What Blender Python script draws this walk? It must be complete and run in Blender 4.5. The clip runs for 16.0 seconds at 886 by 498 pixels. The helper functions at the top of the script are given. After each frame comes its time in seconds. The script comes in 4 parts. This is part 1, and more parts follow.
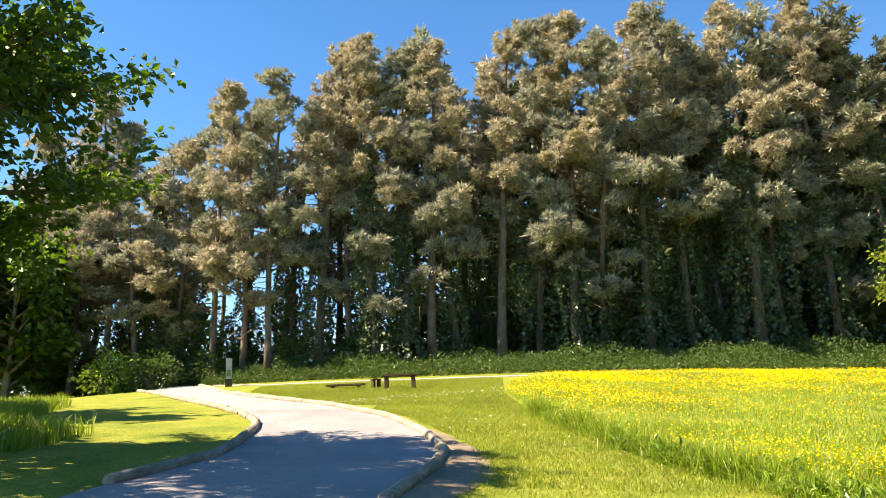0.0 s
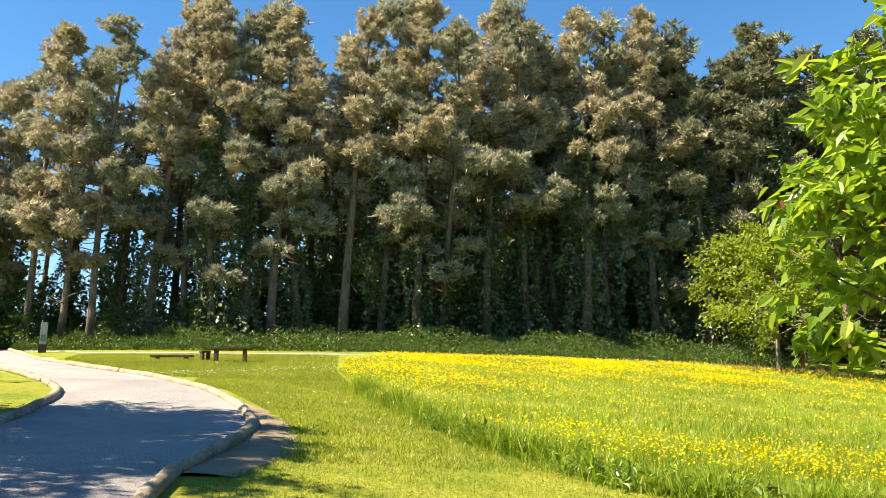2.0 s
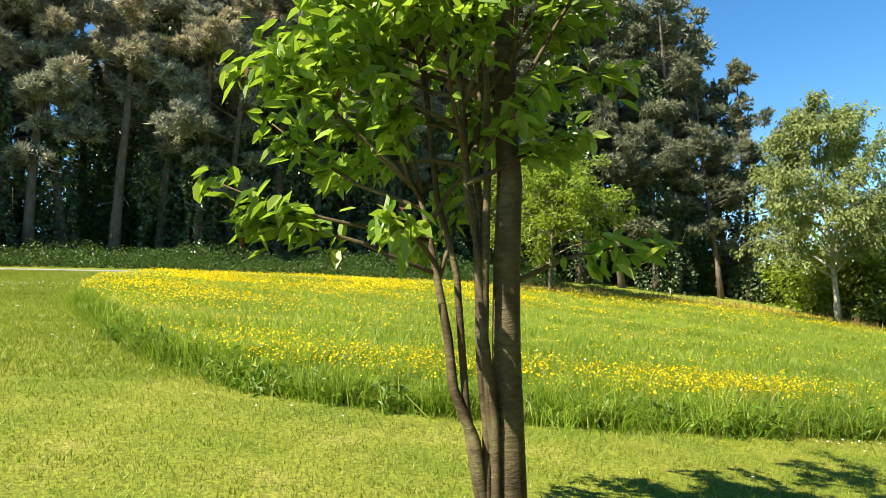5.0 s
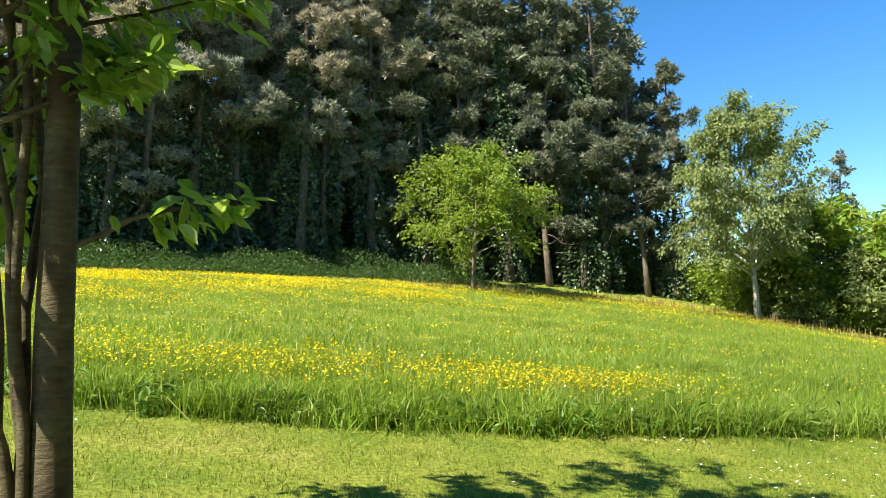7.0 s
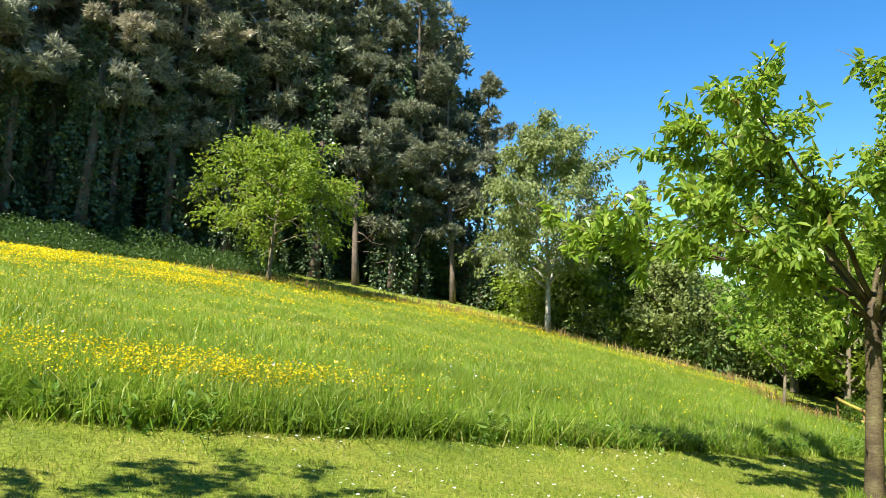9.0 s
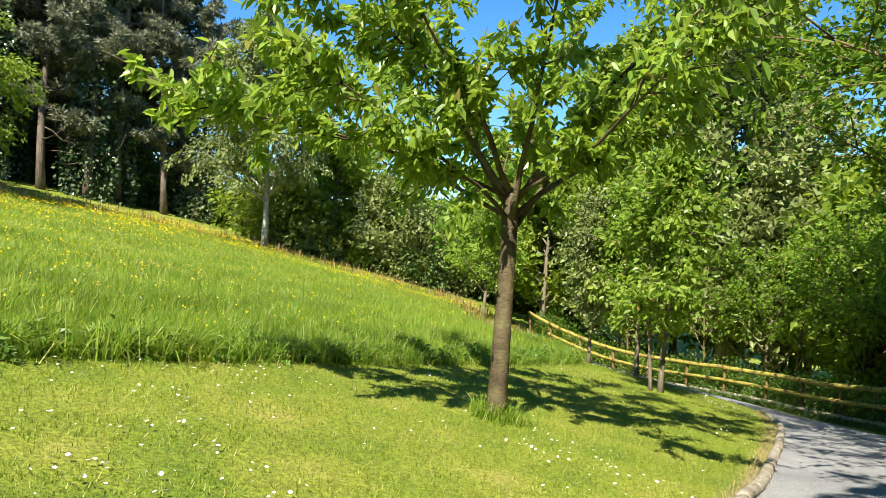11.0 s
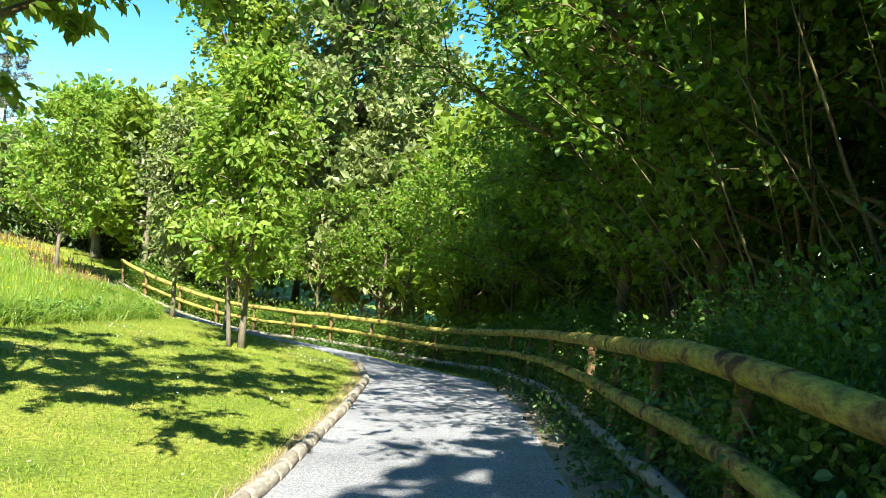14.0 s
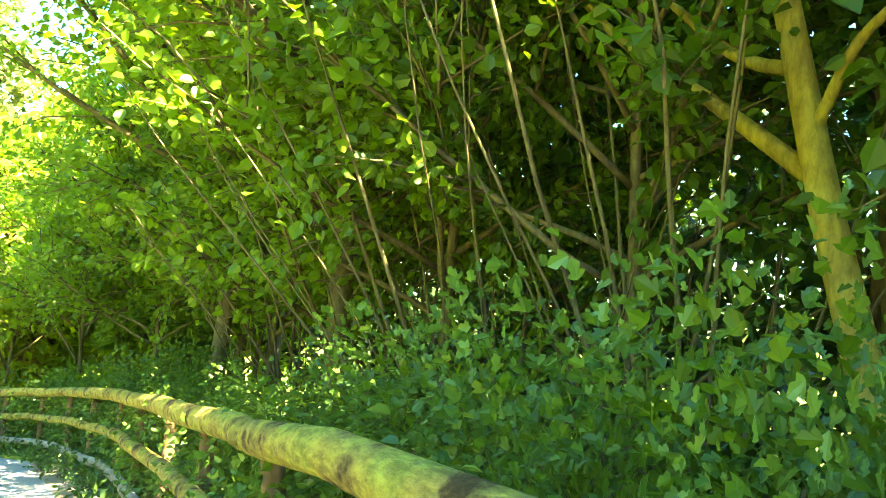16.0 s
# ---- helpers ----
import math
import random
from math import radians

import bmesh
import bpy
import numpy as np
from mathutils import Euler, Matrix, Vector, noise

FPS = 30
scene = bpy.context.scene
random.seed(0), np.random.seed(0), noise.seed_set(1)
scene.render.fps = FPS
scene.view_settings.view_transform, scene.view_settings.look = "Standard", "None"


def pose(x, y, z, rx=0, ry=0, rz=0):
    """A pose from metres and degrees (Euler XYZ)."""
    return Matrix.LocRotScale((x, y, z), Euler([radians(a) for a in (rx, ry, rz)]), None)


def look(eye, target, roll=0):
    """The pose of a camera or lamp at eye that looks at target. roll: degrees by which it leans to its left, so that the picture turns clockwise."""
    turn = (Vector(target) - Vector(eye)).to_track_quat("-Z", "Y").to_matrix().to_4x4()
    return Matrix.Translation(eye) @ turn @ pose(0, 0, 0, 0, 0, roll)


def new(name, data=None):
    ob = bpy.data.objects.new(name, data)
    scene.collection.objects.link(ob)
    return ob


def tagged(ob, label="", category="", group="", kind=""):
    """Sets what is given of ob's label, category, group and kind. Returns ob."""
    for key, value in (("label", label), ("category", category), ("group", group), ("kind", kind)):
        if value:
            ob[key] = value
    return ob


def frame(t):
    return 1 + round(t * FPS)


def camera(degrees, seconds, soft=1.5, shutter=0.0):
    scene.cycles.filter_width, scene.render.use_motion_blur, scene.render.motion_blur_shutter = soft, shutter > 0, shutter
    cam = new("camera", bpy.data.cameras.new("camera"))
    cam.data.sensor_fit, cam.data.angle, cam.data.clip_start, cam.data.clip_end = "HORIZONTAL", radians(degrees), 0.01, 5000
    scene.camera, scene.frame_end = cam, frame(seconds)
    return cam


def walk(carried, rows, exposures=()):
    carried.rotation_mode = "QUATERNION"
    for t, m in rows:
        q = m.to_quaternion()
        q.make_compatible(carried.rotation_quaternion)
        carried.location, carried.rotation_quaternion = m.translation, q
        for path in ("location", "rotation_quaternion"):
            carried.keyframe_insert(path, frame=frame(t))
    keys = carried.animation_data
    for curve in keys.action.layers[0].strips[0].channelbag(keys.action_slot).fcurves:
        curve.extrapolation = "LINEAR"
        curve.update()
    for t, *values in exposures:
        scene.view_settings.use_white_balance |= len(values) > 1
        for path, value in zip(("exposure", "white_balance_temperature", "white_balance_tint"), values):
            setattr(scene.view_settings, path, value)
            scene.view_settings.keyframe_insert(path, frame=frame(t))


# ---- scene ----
cam = camera(62.0, 16.0, 0.3)
PATH = [
    (0, (0.000, 0.000, 1.500), (-0.000, 9.724, 3.834), -2.50),
    (0.5, (0.027, 0.060, 1.491), (0.709, 9.755, 3.843), -3.53),
    (1, (0.103, 0.077, 1.478), (1.617, 9.688, 3.789), -3.85),
    (1.5, (0.286, -0.019, 1.461), (2.006, 9.625, 3.466), -1.61),
    (2, (0.468, -0.060, 1.450), (2.397, 9.542, 3.472), -0.69),
    (2.5, (0.712, -0.029, 1.440), (2.713, 9.328, 4.346), 0.26),
    (3, (1.005, -0.079, 1.378), (3.422, 9.181, 4.278), 0.10),
    (3.5, (1.416, -0.131, 1.326), (4.759, 9.089, 3.282), 0.38),
    (4, (1.836, -0.140, 1.305), (5.360, 9.023, 3.204), -0.35),
    (4.5, (2.241, -0.237, 1.256), (6.078, 8.890, 2.668), -1.01),
    (5, (2.659, -0.258, 1.196), (6.781, 8.801, 2.170), -1.14),
    (7.5, (5.133, -0.388, 1.018), (10.029, 8.273, 2.025), -0.49),
    (8, (5.700, -0.486, 0.976), (10.976, 7.948, 1.988), 1.26),
    (8.5, (6.265, -0.549, 0.907), (11.815, 7.704, 1.951), 1.23),
    (9, (6.845, -0.621, 0.849), (13.258, 6.982, 1.879), 2.42),
    (11.5, (9.943, -0.769, 0.544), (18.983, 3.503, 0.696), 4.69),
    (12, (10.481, -0.828, 0.516), (19.844, 2.675, 0.769), 5.83),
    (12.5, (10.996, -0.920, 0.462), (20.425, 2.408, 0.568), 5.09),
    (13, (11.581, -0.974, 0.415), (21.142, 1.954, 0.369), 3.59),
    (13.5, (12.121, -1.138, 0.354), (21.932, 0.796, 0.222), 4.04),
    (14, (12.681, -1.259, 0.309), (22.661, -0.633, 0.150), 4.37),
    (14.5, (13.197, -1.388, 0.240), (23.194, -1.327, -0.017), 4.20),
    (15, (13.731, -1.450, 0.207), (23.719, -1.743, -0.193), 4.90),
    (15.5, (14.391, -1.624, 0.228), (23.840, -4.894, 0.371), 4.82),
    (16, (14.996, -1.716, 0.190), (23.932, -6.133, 0.978), 4.34),
]
EXPOSURES = [(0.0, 1.8, 8000, 18), (2.5, 1.65, 8000, 11), (3.5, 1.6, 8000, 8), (5.0, 1.35, 6900, 8), (9.0, 1.35, 6300, 8), (12.0, 1.4, 6500, 8), (14.0, 1.9, 6000, 7), (15.0, 2.35, 6200, 3), (15.5, 3.35, 6700, 2), (16.0, 4.6, 8400, -3)]
walk(cam, [(t, look(eye, target, roll)) for t, eye, target, roll in PATH], EXPOSURES)

# ---- daylight ----
SUN_DIR = Vector((-0.65, -0.12, 0.75)).normalized()
world = bpy.data.worlds.new("sky")
scene.world = world
world.use_nodes = True
sky = world.node_tree.nodes.new("ShaderNodeTexSky")
sky.sky_type, sky.sun_disc = "NISHITA", False
sky.sun_elevation = math.asin(SUN_DIR.z)
sky.sun_rotation = math.atan2(SUN_DIR.x, SUN_DIR.y)
sky.air_density, sky.dust_density, sky.ozone_density = 1.0, 0.0, 4.0
background = world.node_tree.nodes["Background"]
background.inputs["Strength"].default_value = 0.085
clear = world.node_tree.nodes.new("ShaderNodeHueSaturation")
clear.inputs["Saturation"].default_value = 1.28
world.node_tree.links.new(sky.outputs[0], clear.inputs["Color"])
world.node_tree.links.new(clear.outputs[0], background.inputs["Color"])
sun_lamp = bpy.data.lights.new("sun", "SUN")
sun_lamp.energy, sun_lamp.angle, sun_lamp.color = 5.0, radians(0.53), (1.0, 0.93, 0.80)
sun = new("sun", sun_lamp)
sun.rotation_euler = (-SUN_DIR).to_track_quat("-Z", "Y").to_euler()


# ---- materials ----
def shader(name, roughness=0.8, specular=0.3):
    mat = bpy.data.materials.new(name)
    mat.use_nodes = True
    nodes, links = mat.node_tree.nodes, mat.node_tree.links
    bsdf = nodes["Principled BSDF"]
    bsdf.inputs["Roughness"].default_value = roughness
    bsdf.inputs["Specular IOR Level"].default_value = specular
    return mat, nodes, links, bsdf


def ramp_node(nodes, links, source, stops):
    ramp = nodes.new("ShaderNodeValToRGB")
    while len(ramp.color_ramp.elements) < len(stops):
        ramp.color_ramp.elements.new(0.5)
    for element, (at, colour) in zip(ramp.color_ramp.elements, stops):
        element.position, element.color = at, (*colour, 1)
    links.new(source, ramp.inputs["Fac"])
    return ramp.outputs["Color"]


def noise_node(nodes, links, scale, detail=4.0, stretch=(1, 1, 1), rough=0.55):
    coords, mapping = nodes.new("ShaderNodeTexCoord"), nodes.new("ShaderNodeMapping")
    mapping.inputs["Scale"].default_value = stretch
    tex = nodes.new("ShaderNodeTexNoise")
    tex.inputs["Scale"].default_value, tex.inputs["Detail"].default_value = scale, detail
    tex.inputs["Roughness"].default_value = rough
    links.new(coords.outputs["Object"], mapping.inputs["Vector"])
    links.new(mapping.outputs[0], tex.inputs["Vector"])
    return tex.outputs["Fac"]


def mix_node(nodes, links, a, b, fac, mode="MIX"):
    mix = nodes.new("ShaderNodeMix")
    mix.data_type, mix.blend_type = "RGBA", mode
    for socket, value in ((mix.inputs[0], fac), (mix.inputs[6], a), (mix.inputs[7], b)):
        if isinstance(value, bpy.types.NodeSocket):
            links.new(value, socket)
        elif isinstance(value, tuple):
            socket.default_value = (*value, 1)
        else:
            socket.default_value = value
    return mix.outputs[2]


def bump_node(nodes, links, bsdf, height, strength, distance):
    bump = nodes.new("ShaderNodeBump")
    bump.inputs["Strength"].default_value, bump.inputs["Distance"].default_value = strength, distance
    links.new(height, bump.inputs["Height"])
    links.new(bump.outputs[0], bsdf.inputs["Normal"])


def surface(name, scale, stops, fine=60.0, bump=0.5, distance=0.01, roughness=0.9, stretch=(1, 1, 1), fine_stretch=(1, 1, 1), contrast=0.45):
    """A rough outdoor surface: broad patches of colour, broken up by a fine grain that is also its relief."""
    mat, nodes, links, bsdf = shader(name, roughness, 0.2)
    base = ramp_node(nodes, links, noise_node(nodes, links, scale, 6, stretch), stops)
    grain = noise_node(nodes, links, fine, 5, fine_stretch, 0.7)
    tone = ramp_node(nodes, links, grain, [(0.5 - 0.45 * contrast, (0.55, 0.55, 0.55)), (0.5 + 0.45 * contrast, (1.25, 1.25, 1.25))])
    links.new(mix_node(nodes, links, base, tone, 1.0, "MULTIPLY"), bsdf.inputs["Base Color"])
    bump_node(nodes, links, bsdf, grain, bump, distance)
    return mat


def foliage(name, stops, through_colour, translucency=0.35, roughness=0.45, patch=0.35):
    """Leaves: each one has its own tint, light shines through them, and whole boughs differ a little."""
    mat, nodes, links, bsdf = shader(name, roughness, 0.35)
    geo = nodes.new("ShaderNodeNewGeometry")
    tint = ramp_node(nodes, links, geo.outputs["Random Per Island"], stops)
    bough = ramp_node(nodes, links, noise_node(nodes, links, patch, 3), [(0.3, (0.7, 0.72, 0.7)), (0.7, (1.2, 1.18, 1.1))])
    colour = mix_node(nodes, links, tint, bough, 1.0, "MULTIPLY")
    links.new(colour, bsdf.inputs["Base Color"])
    trans, mixer = nodes.new("ShaderNodeBsdfTranslucent"), nodes.new("ShaderNodeMixShader")
    links.new(mix_node(nodes, links, colour, through_colour, 0.6), trans.inputs["Color"])
    mixer.inputs[0].default_value = translucency
    links.new(bsdf.outputs[0], mixer.inputs[1])
    links.new(trans.outputs[0], mixer.inputs[2])
    links.new(mixer.outputs[0], nodes["Material Output"].inputs["Surface"])
    return mat


LAWN = surface("lawn_turf", 0.9, [(0.25, (0.11, 0.17, 0.015)), (0.45, (0.195, 0.24, 0.024)), (0.6, (0.25, 0.27, 0.034)), (0.78, (0.36, 0.325, 0.08))], 22, 0.9, 0.04, contrast=0.3)
GRAVEL = surface("pale_gravel", 0.7, [(0.3, (0.26, 0.255, 0.255)), (0.6, (0.35, 0.345, 0.34)), (0.8, (0.30, 0.285, 0.265))], 55, 1.0, 0.02, contrast=0.22)
EARTH = surface("bare_earth", 1.5, [(0.3, (0.19, 0.15, 0.10)), (0.7, (0.34, 0.275, 0.19))], 50, 0.8, 0.02)
PINE_BARK = surface("pine_bark", 1.2, [(0.3, (0.10, 0.08, 0.062)), (0.55, (0.18, 0.14, 0.105)), (0.8, (0.26, 0.195, 0.135))], 9, 0.9, 0.05, 0.95, fine_stretch=(1, 1, 0.25))
GREY_BARK = surface("grey_bark", 2.0, [(0.3, (0.14, 0.115, 0.08)), (0.6, (0.23, 0.19, 0.13)), (0.8, (0.15, 0.15, 0.075))], 26, 0.8, 0.02, 0.9, fine_stretch=(1, 1, 0.3))
CHERRY_BARK = surface("cherry_bark", 3.0, [(0.3, (0.05, 0.035, 0.02)), (0.5, (0.105, 0.08, 0.042)), (0.65, (0.15, 0.13, 0.06)), (0.82, (0.24, 0.21, 0.12))], 20, 1.0, 0.012, 0.7, fine_stretch=(0.6, 0.6, 1.9))
PALE_BARK = surface("pale_bark", 2.5, [(0.3, (0.22, 0.19, 0.15)), (0.6, (0.38, 0.35, 0.30))], 14, 0.7, 0.02, 0.8, fine_stretch=(0.5, 0.5, 2.0))
HAZEL_BARK = surface("hazel_bark", 2.0, [(0.3, (0.10, 0.075, 0.035)), (0.7, (0.22, 0.17, 0.07))], 22, 0.7, 0.01, 0.8, fine_stretch=(1, 1, 0.4))
MOSSY_BARK = surface("mossy_bark", 3.0, [(0.3, (0.24, 0.17, 0.03)), (0.7, (0.46, 0.36, 0.06))], 24, 0.6, 0.008, 0.85, fine_stretch=(1, 1, 0.3))
LOG = surface("weathered_log", 2.2, [(0.25, (0.16, 0.125, 0.085)), (0.5, (0.30, 0.26, 0.195)), (0.8, (0.40, 0.365, 0.30))], 30, 0.7, 0.01, 0.9, fine_stretch=(0.25, 1, 1))
RAIL = surface("mossy_rail", 5.0, [(0.36, (0.07, 0.04, 0.016)), (0.41, (0.22, 0.16, 0.045)), (0.52, (0.34, 0.28, 0.055)), (0.62, (0.29, 0.28, 0.05)), (0.72, (0.19, 0.17, 0.06))], 34, 1.0, 0.014, 0.9, fine_stretch=(0.4, 1, 1), contrast=0.3)
POST = surface("brown_post", 3.0, [(0.3, (0.14, 0.08, 0.035)), (0.7, (0.27, 0.17, 0.08))], 24, 0.6, 0.008, 0.85, fine_stretch=(1, 1, 0.2))
DARK_WOOD = surface("dark_bench_wood", 3.0, [(0.3, (0.05, 0.035, 0.022)), (0.7, (0.12, 0.08, 0.05))], 30, 0.5, 0.006, 0.8)
STONE = surface("painted_stone", 5.0, [(0.3, (0.30, 0.30, 0.27)), (0.7, (0.5, 0.5, 0.46))], 40, 0.4, 0.005, 0.8)
GREEN_PLATE = surface("green_plate", 8.0, [(0.4, (0.10, 0.22, 0.12)), (0.7, (0.2, 0.32, 0.2))], 40, 0.2, 0.002, 0.5)

NEEDLES = foliage("pine_needles", [(0.0, (0.25, 0.225, 0.16)), (0.5, (0.40, 0.36, 0.26)), (1.0, (0.56, 0.50, 0.37))], (0.38, 0.34, 0.21), 0.28, 0.6, 0.6)
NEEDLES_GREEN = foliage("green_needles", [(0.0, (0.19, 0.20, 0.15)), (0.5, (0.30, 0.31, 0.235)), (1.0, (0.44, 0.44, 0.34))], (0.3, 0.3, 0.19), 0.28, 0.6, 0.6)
# the green needles darkened, with the crowns' self-shade put into the colour
NEEDLES_SHADED = foliage("shaded_needles", [(0.0, (0.105, 0.12, 0.075)), (0.5, (0.18, 0.195, 0.125)), (1.0, (0.30, 0.30, 0.20))], (0.16, 0.17, 0.08), 0.22, 0.6, 0.6)
IVY = foliage("ivy_leaves", [(0.0, (0.045, 0.078, 0.034)), (0.6, (0.08, 0.125, 0.055)), (1.0, (0.19, 0.23, 0.12))], (0.08, 0.16, 0.035), 0.15, 0.28)
SHRUB = foliage("shrub_leaves", [(0.0, (0.045, 0.082, 0.026)), (0.6, (0.075, 0.125, 0.038)), (1.0, (0.14, 0.20, 0.05))], (0.16, 0.28, 0.02), 0.3)
WEEDS = foliage("nettle_leaves", [(0.0, (0.035, 0.075, 0.016)), (0.6, (0.06, 0.115, 0.024)), (1.0, (0.10, 0.165, 0.038))], (0.12, 0.22, 0.02), 0.3)
BRIGHT = foliage("young_tree_leaves", [(0.0, (0.085, 0.17, 0.026)), (0.45, (0.15, 0.265, 0.038)), (0.8, (0.24, 0.35, 0.06)), (1.0, (0.38, 0.46, 0.13))], (0.45, 0.63, 0.04), 0.5, 0.3)
CHERRY_LEAF = foliage("cherry_leaves", [(0.0, (0.14, 0.235, 0.03)), (0.6, (0.22, 0.33, 0.045)), (0.96, (0.34, 0.42, 0.085)), (1.0, (0.24, 0.15, 0.05))], (0.5, 0.64, 0.045), 0.5, 0.33)
BIRCH_LEAF = foliage("birch_leaves", [(0.0, (0.16, 0.20, 0.06)), (0.6, (0.23, 0.275, 0.09)), (1.0, (0.31, 0.34, 0.14))], (0.34, 0.40, 0.09), 0.4)
# hedge foliage twice: darkened for the shaded stretch, then a lighter sunlit copy
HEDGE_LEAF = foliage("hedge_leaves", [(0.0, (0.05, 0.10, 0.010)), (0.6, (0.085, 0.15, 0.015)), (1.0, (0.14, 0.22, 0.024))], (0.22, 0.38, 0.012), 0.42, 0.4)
HEDGE_SUNNY = foliage("sunlit_hedge_leaves", [(0.0, (0.09, 0.17, 0.016)), (0.6, (0.15, 0.245, 0.024)), (1.0, (0.22, 0.32, 0.036))], (0.36, 0.54, 0.018), 0.48, 0.4)
BRAMBLE_LEAF = foliage("bramble_leaves", [(0.0, (0.05, 0.105, 0.02)), (0.6, (0.095, 0.175, 0.03)), (0.9, (0.15, 0.25, 0.042)), (1.0, (0.27, 0.36, 0.06))], (0.2, 0.36, 0.03), 0.32, 0.4)
WOOD_LEAF = foliage("woodland_leaves", [(0.0, (0.14, 0.21, 0.025)), (0.6, (0.22, 0.30, 0.04)), (1.0, (0.31, 0.38, 0.065))], (0.44, 0.55, 0.035), 0.5)
PURPLE_LEAF = foliage("purple_leaves", [(0.0, (0.045, 0.028, 0.024)), (0.6, (0.085, 0.05, 0.04)), (1.0, (0.14, 0.09, 0.06))], (0.14, 0.06, 0.035), 0.25)
OAK_LEAF = foliage("oak_leaves", [(0.0, (0.03, 0.065, 0.01)), (0.6, (0.055, 0.11, 0.015)), (1.0, (0.09, 0.165, 0.025))], (0.16, 0.32, 0.01), 0.35)
TALL_GRASS = foliage("tall_grass", [(0.0, (0.11, 0.215, 0.018)), (0.5, (0.205, 0.32, 0.028)), (0.85, (0.31, 0.38, 0.06)), (1.0, (0.47, 0.44, 0.18))], (0.36, 0.49, 0.03), 0.45, 0.42, 0.25)
SEED_HEADS = foliage("grass_seed_heads", [(0.0, (0.16, 0.09, 0.04)), (0.5, (0.27, 0.17, 0.07)), (1.0, (0.38, 0.29, 0.13))], (0.3, 0.2, 0.08), 0.3, 0.7)
DOCK_LEAF = foliage("dock_leaves", [(0.0, (0.08, 0.16, 0.022)), (0.6, (0.13, 0.23, 0.032)), (1.0, (0.22, 0.32, 0.07))], (0.2, 0.34, 0.02), 0.3, 0.35)
SHORT_GRASS = foliage("short_grass", [(0.0, (0.105, 0.185, 0.014)), (0.5, (0.20, 0.285, 0.022)), (0.82, (0.31, 0.345, 0.05)), (1.0, (0.50, 0.42, 0.17))], (0.36, 0.42, 0.03), 0.4, 0.5, 0.5)
DRY_GRASS = foliage("dry_grass", [(0.0, (0.20, 0.19, 0.05)), (0.5, (0.34, 0.28, 0.11)), (1.0, (0.52, 0.42, 0.22))], (0.35, 0.28, 0.1), 0.3, 0.6, 0.6)
BUTTERCUP = foliage("buttercup_petals", [(0.0, (0.84, 0.60, 0.0)), (1.0, (0.92, 0.74, 0.01))], (0.9, 0.68, 0.0), 0.4, 0.35)
DAISY = foliage("daisy_petals", [(0.0, (0.65, 0.65, 0.6)), (1.0, (0.85, 0.85, 0.8))], (0.8, 0.8, 0.7), 0.25, 0.6)
DEAD_LEAF = foliage("withered_leaves", [(0.0, (0.14, 0.06, 0.025)), (1.0, (0.24, 0.12, 0.05))], (0.2, 0.08, 0.02), 0.2, 0.7)


# ---- mesh tools ----
def mesh_of(name, verts, tris=None, quads=None, smooth=False):
    verts = np.asarray(verts, np.float32).reshape(-1, 3)
    tris = np.zeros((0, 3), np.int32) if tris is None else np.asarray(tris, np.int32).reshape(-1, 3)
    quads = np.zeros((0, 4), np.int32) if quads is None else np.asarray(quads, np.int32).reshape(-1, 4)
    mesh = bpy.data.meshes.new(name)
    mesh.vertices.add(len(verts))
    mesh.vertices.foreach_set("co", verts.ravel())
    mesh.loops.add(tris.size + quads.size)
    mesh.loops.foreach_set("vertex_index", np.concatenate([tris.ravel(), quads.ravel()]))
    count = len(tris) + len(quads)
    mesh.polygons.add(count)
    mesh.polygons.foreach_set("loop_start", np.concatenate([np.arange(len(tris)) * 3, tris.size + np.arange(len(quads)) * 4]).astype(np.int32))
    mesh.polygons.foreach_set("use_smooth", np.full(count, smooth))
    mesh.update(calc_edges=True)
    mesh.validate()
    return mesh


def part(name, mesh, material, parent=None, label=""):
    if not mesh.materials:
        mesh.materials.append(material)
    ob = new(name, mesh)
    ob.parent = parent
    return tagged(ob, label)


class Wood:
    """Collects tapered, slightly crooked round stems into one mesh."""
    def __init__(self, sides=7):
        self.sides, self.verts, self.quads, self.tris, self.count = sides, [], [], [], 0

    def stem(self, points, radii, sides=None):
        k = sides or self.sides
        points = np.asarray(points, float)
        along = np.gradient(points, axis=0)
        along /= np.linalg.norm(along, axis=1)[:, None] + 1e-9
        side = np.cross(along, np.where(np.abs(along[:, 2:3]) > 0.9, [[1.0, 0, 0]], [[0, 0, 1.0]]))
        side /= np.linalg.norm(side, axis=1)[:, None] + 1e-9
        other = np.cross(along, side)
        angle = np.arange(k) * 2 * np.pi / k
        radii = np.asarray(radii, float)[:, None, None]
        ring = points[:, None] + radii * (np.cos(angle)[None, :, None] * side[:, None] + np.sin(angle)[None, :, None] * other[:, None])
        n, base = len(points), self.count
        row, col = np.meshgrid(np.arange(n - 1), np.arange(k), indexing="ij")
        a, b = base + row * k + col, base + row * k + (col + 1) % k
        self.verts.append(ring.reshape(-1, 3))
        self.quads.append(np.stack([a, b, b + k, a + k], -1).reshape(-1, 4))
        for end, flip in ((base, 1), (base + (n - 1) * k, -1)):
            fan = np.stack([np.full(k - 2, end), end + np.arange(1, k - 1), end + np.arange(2, k)], -1)
            self.tris.append(fan[:, ::-flip])
        self.count += n * k

    def mesh(self, name):
        return mesh_of(name, np.concatenate(self.verts), np.concatenate(self.tris), np.concatenate(self.quads), True)


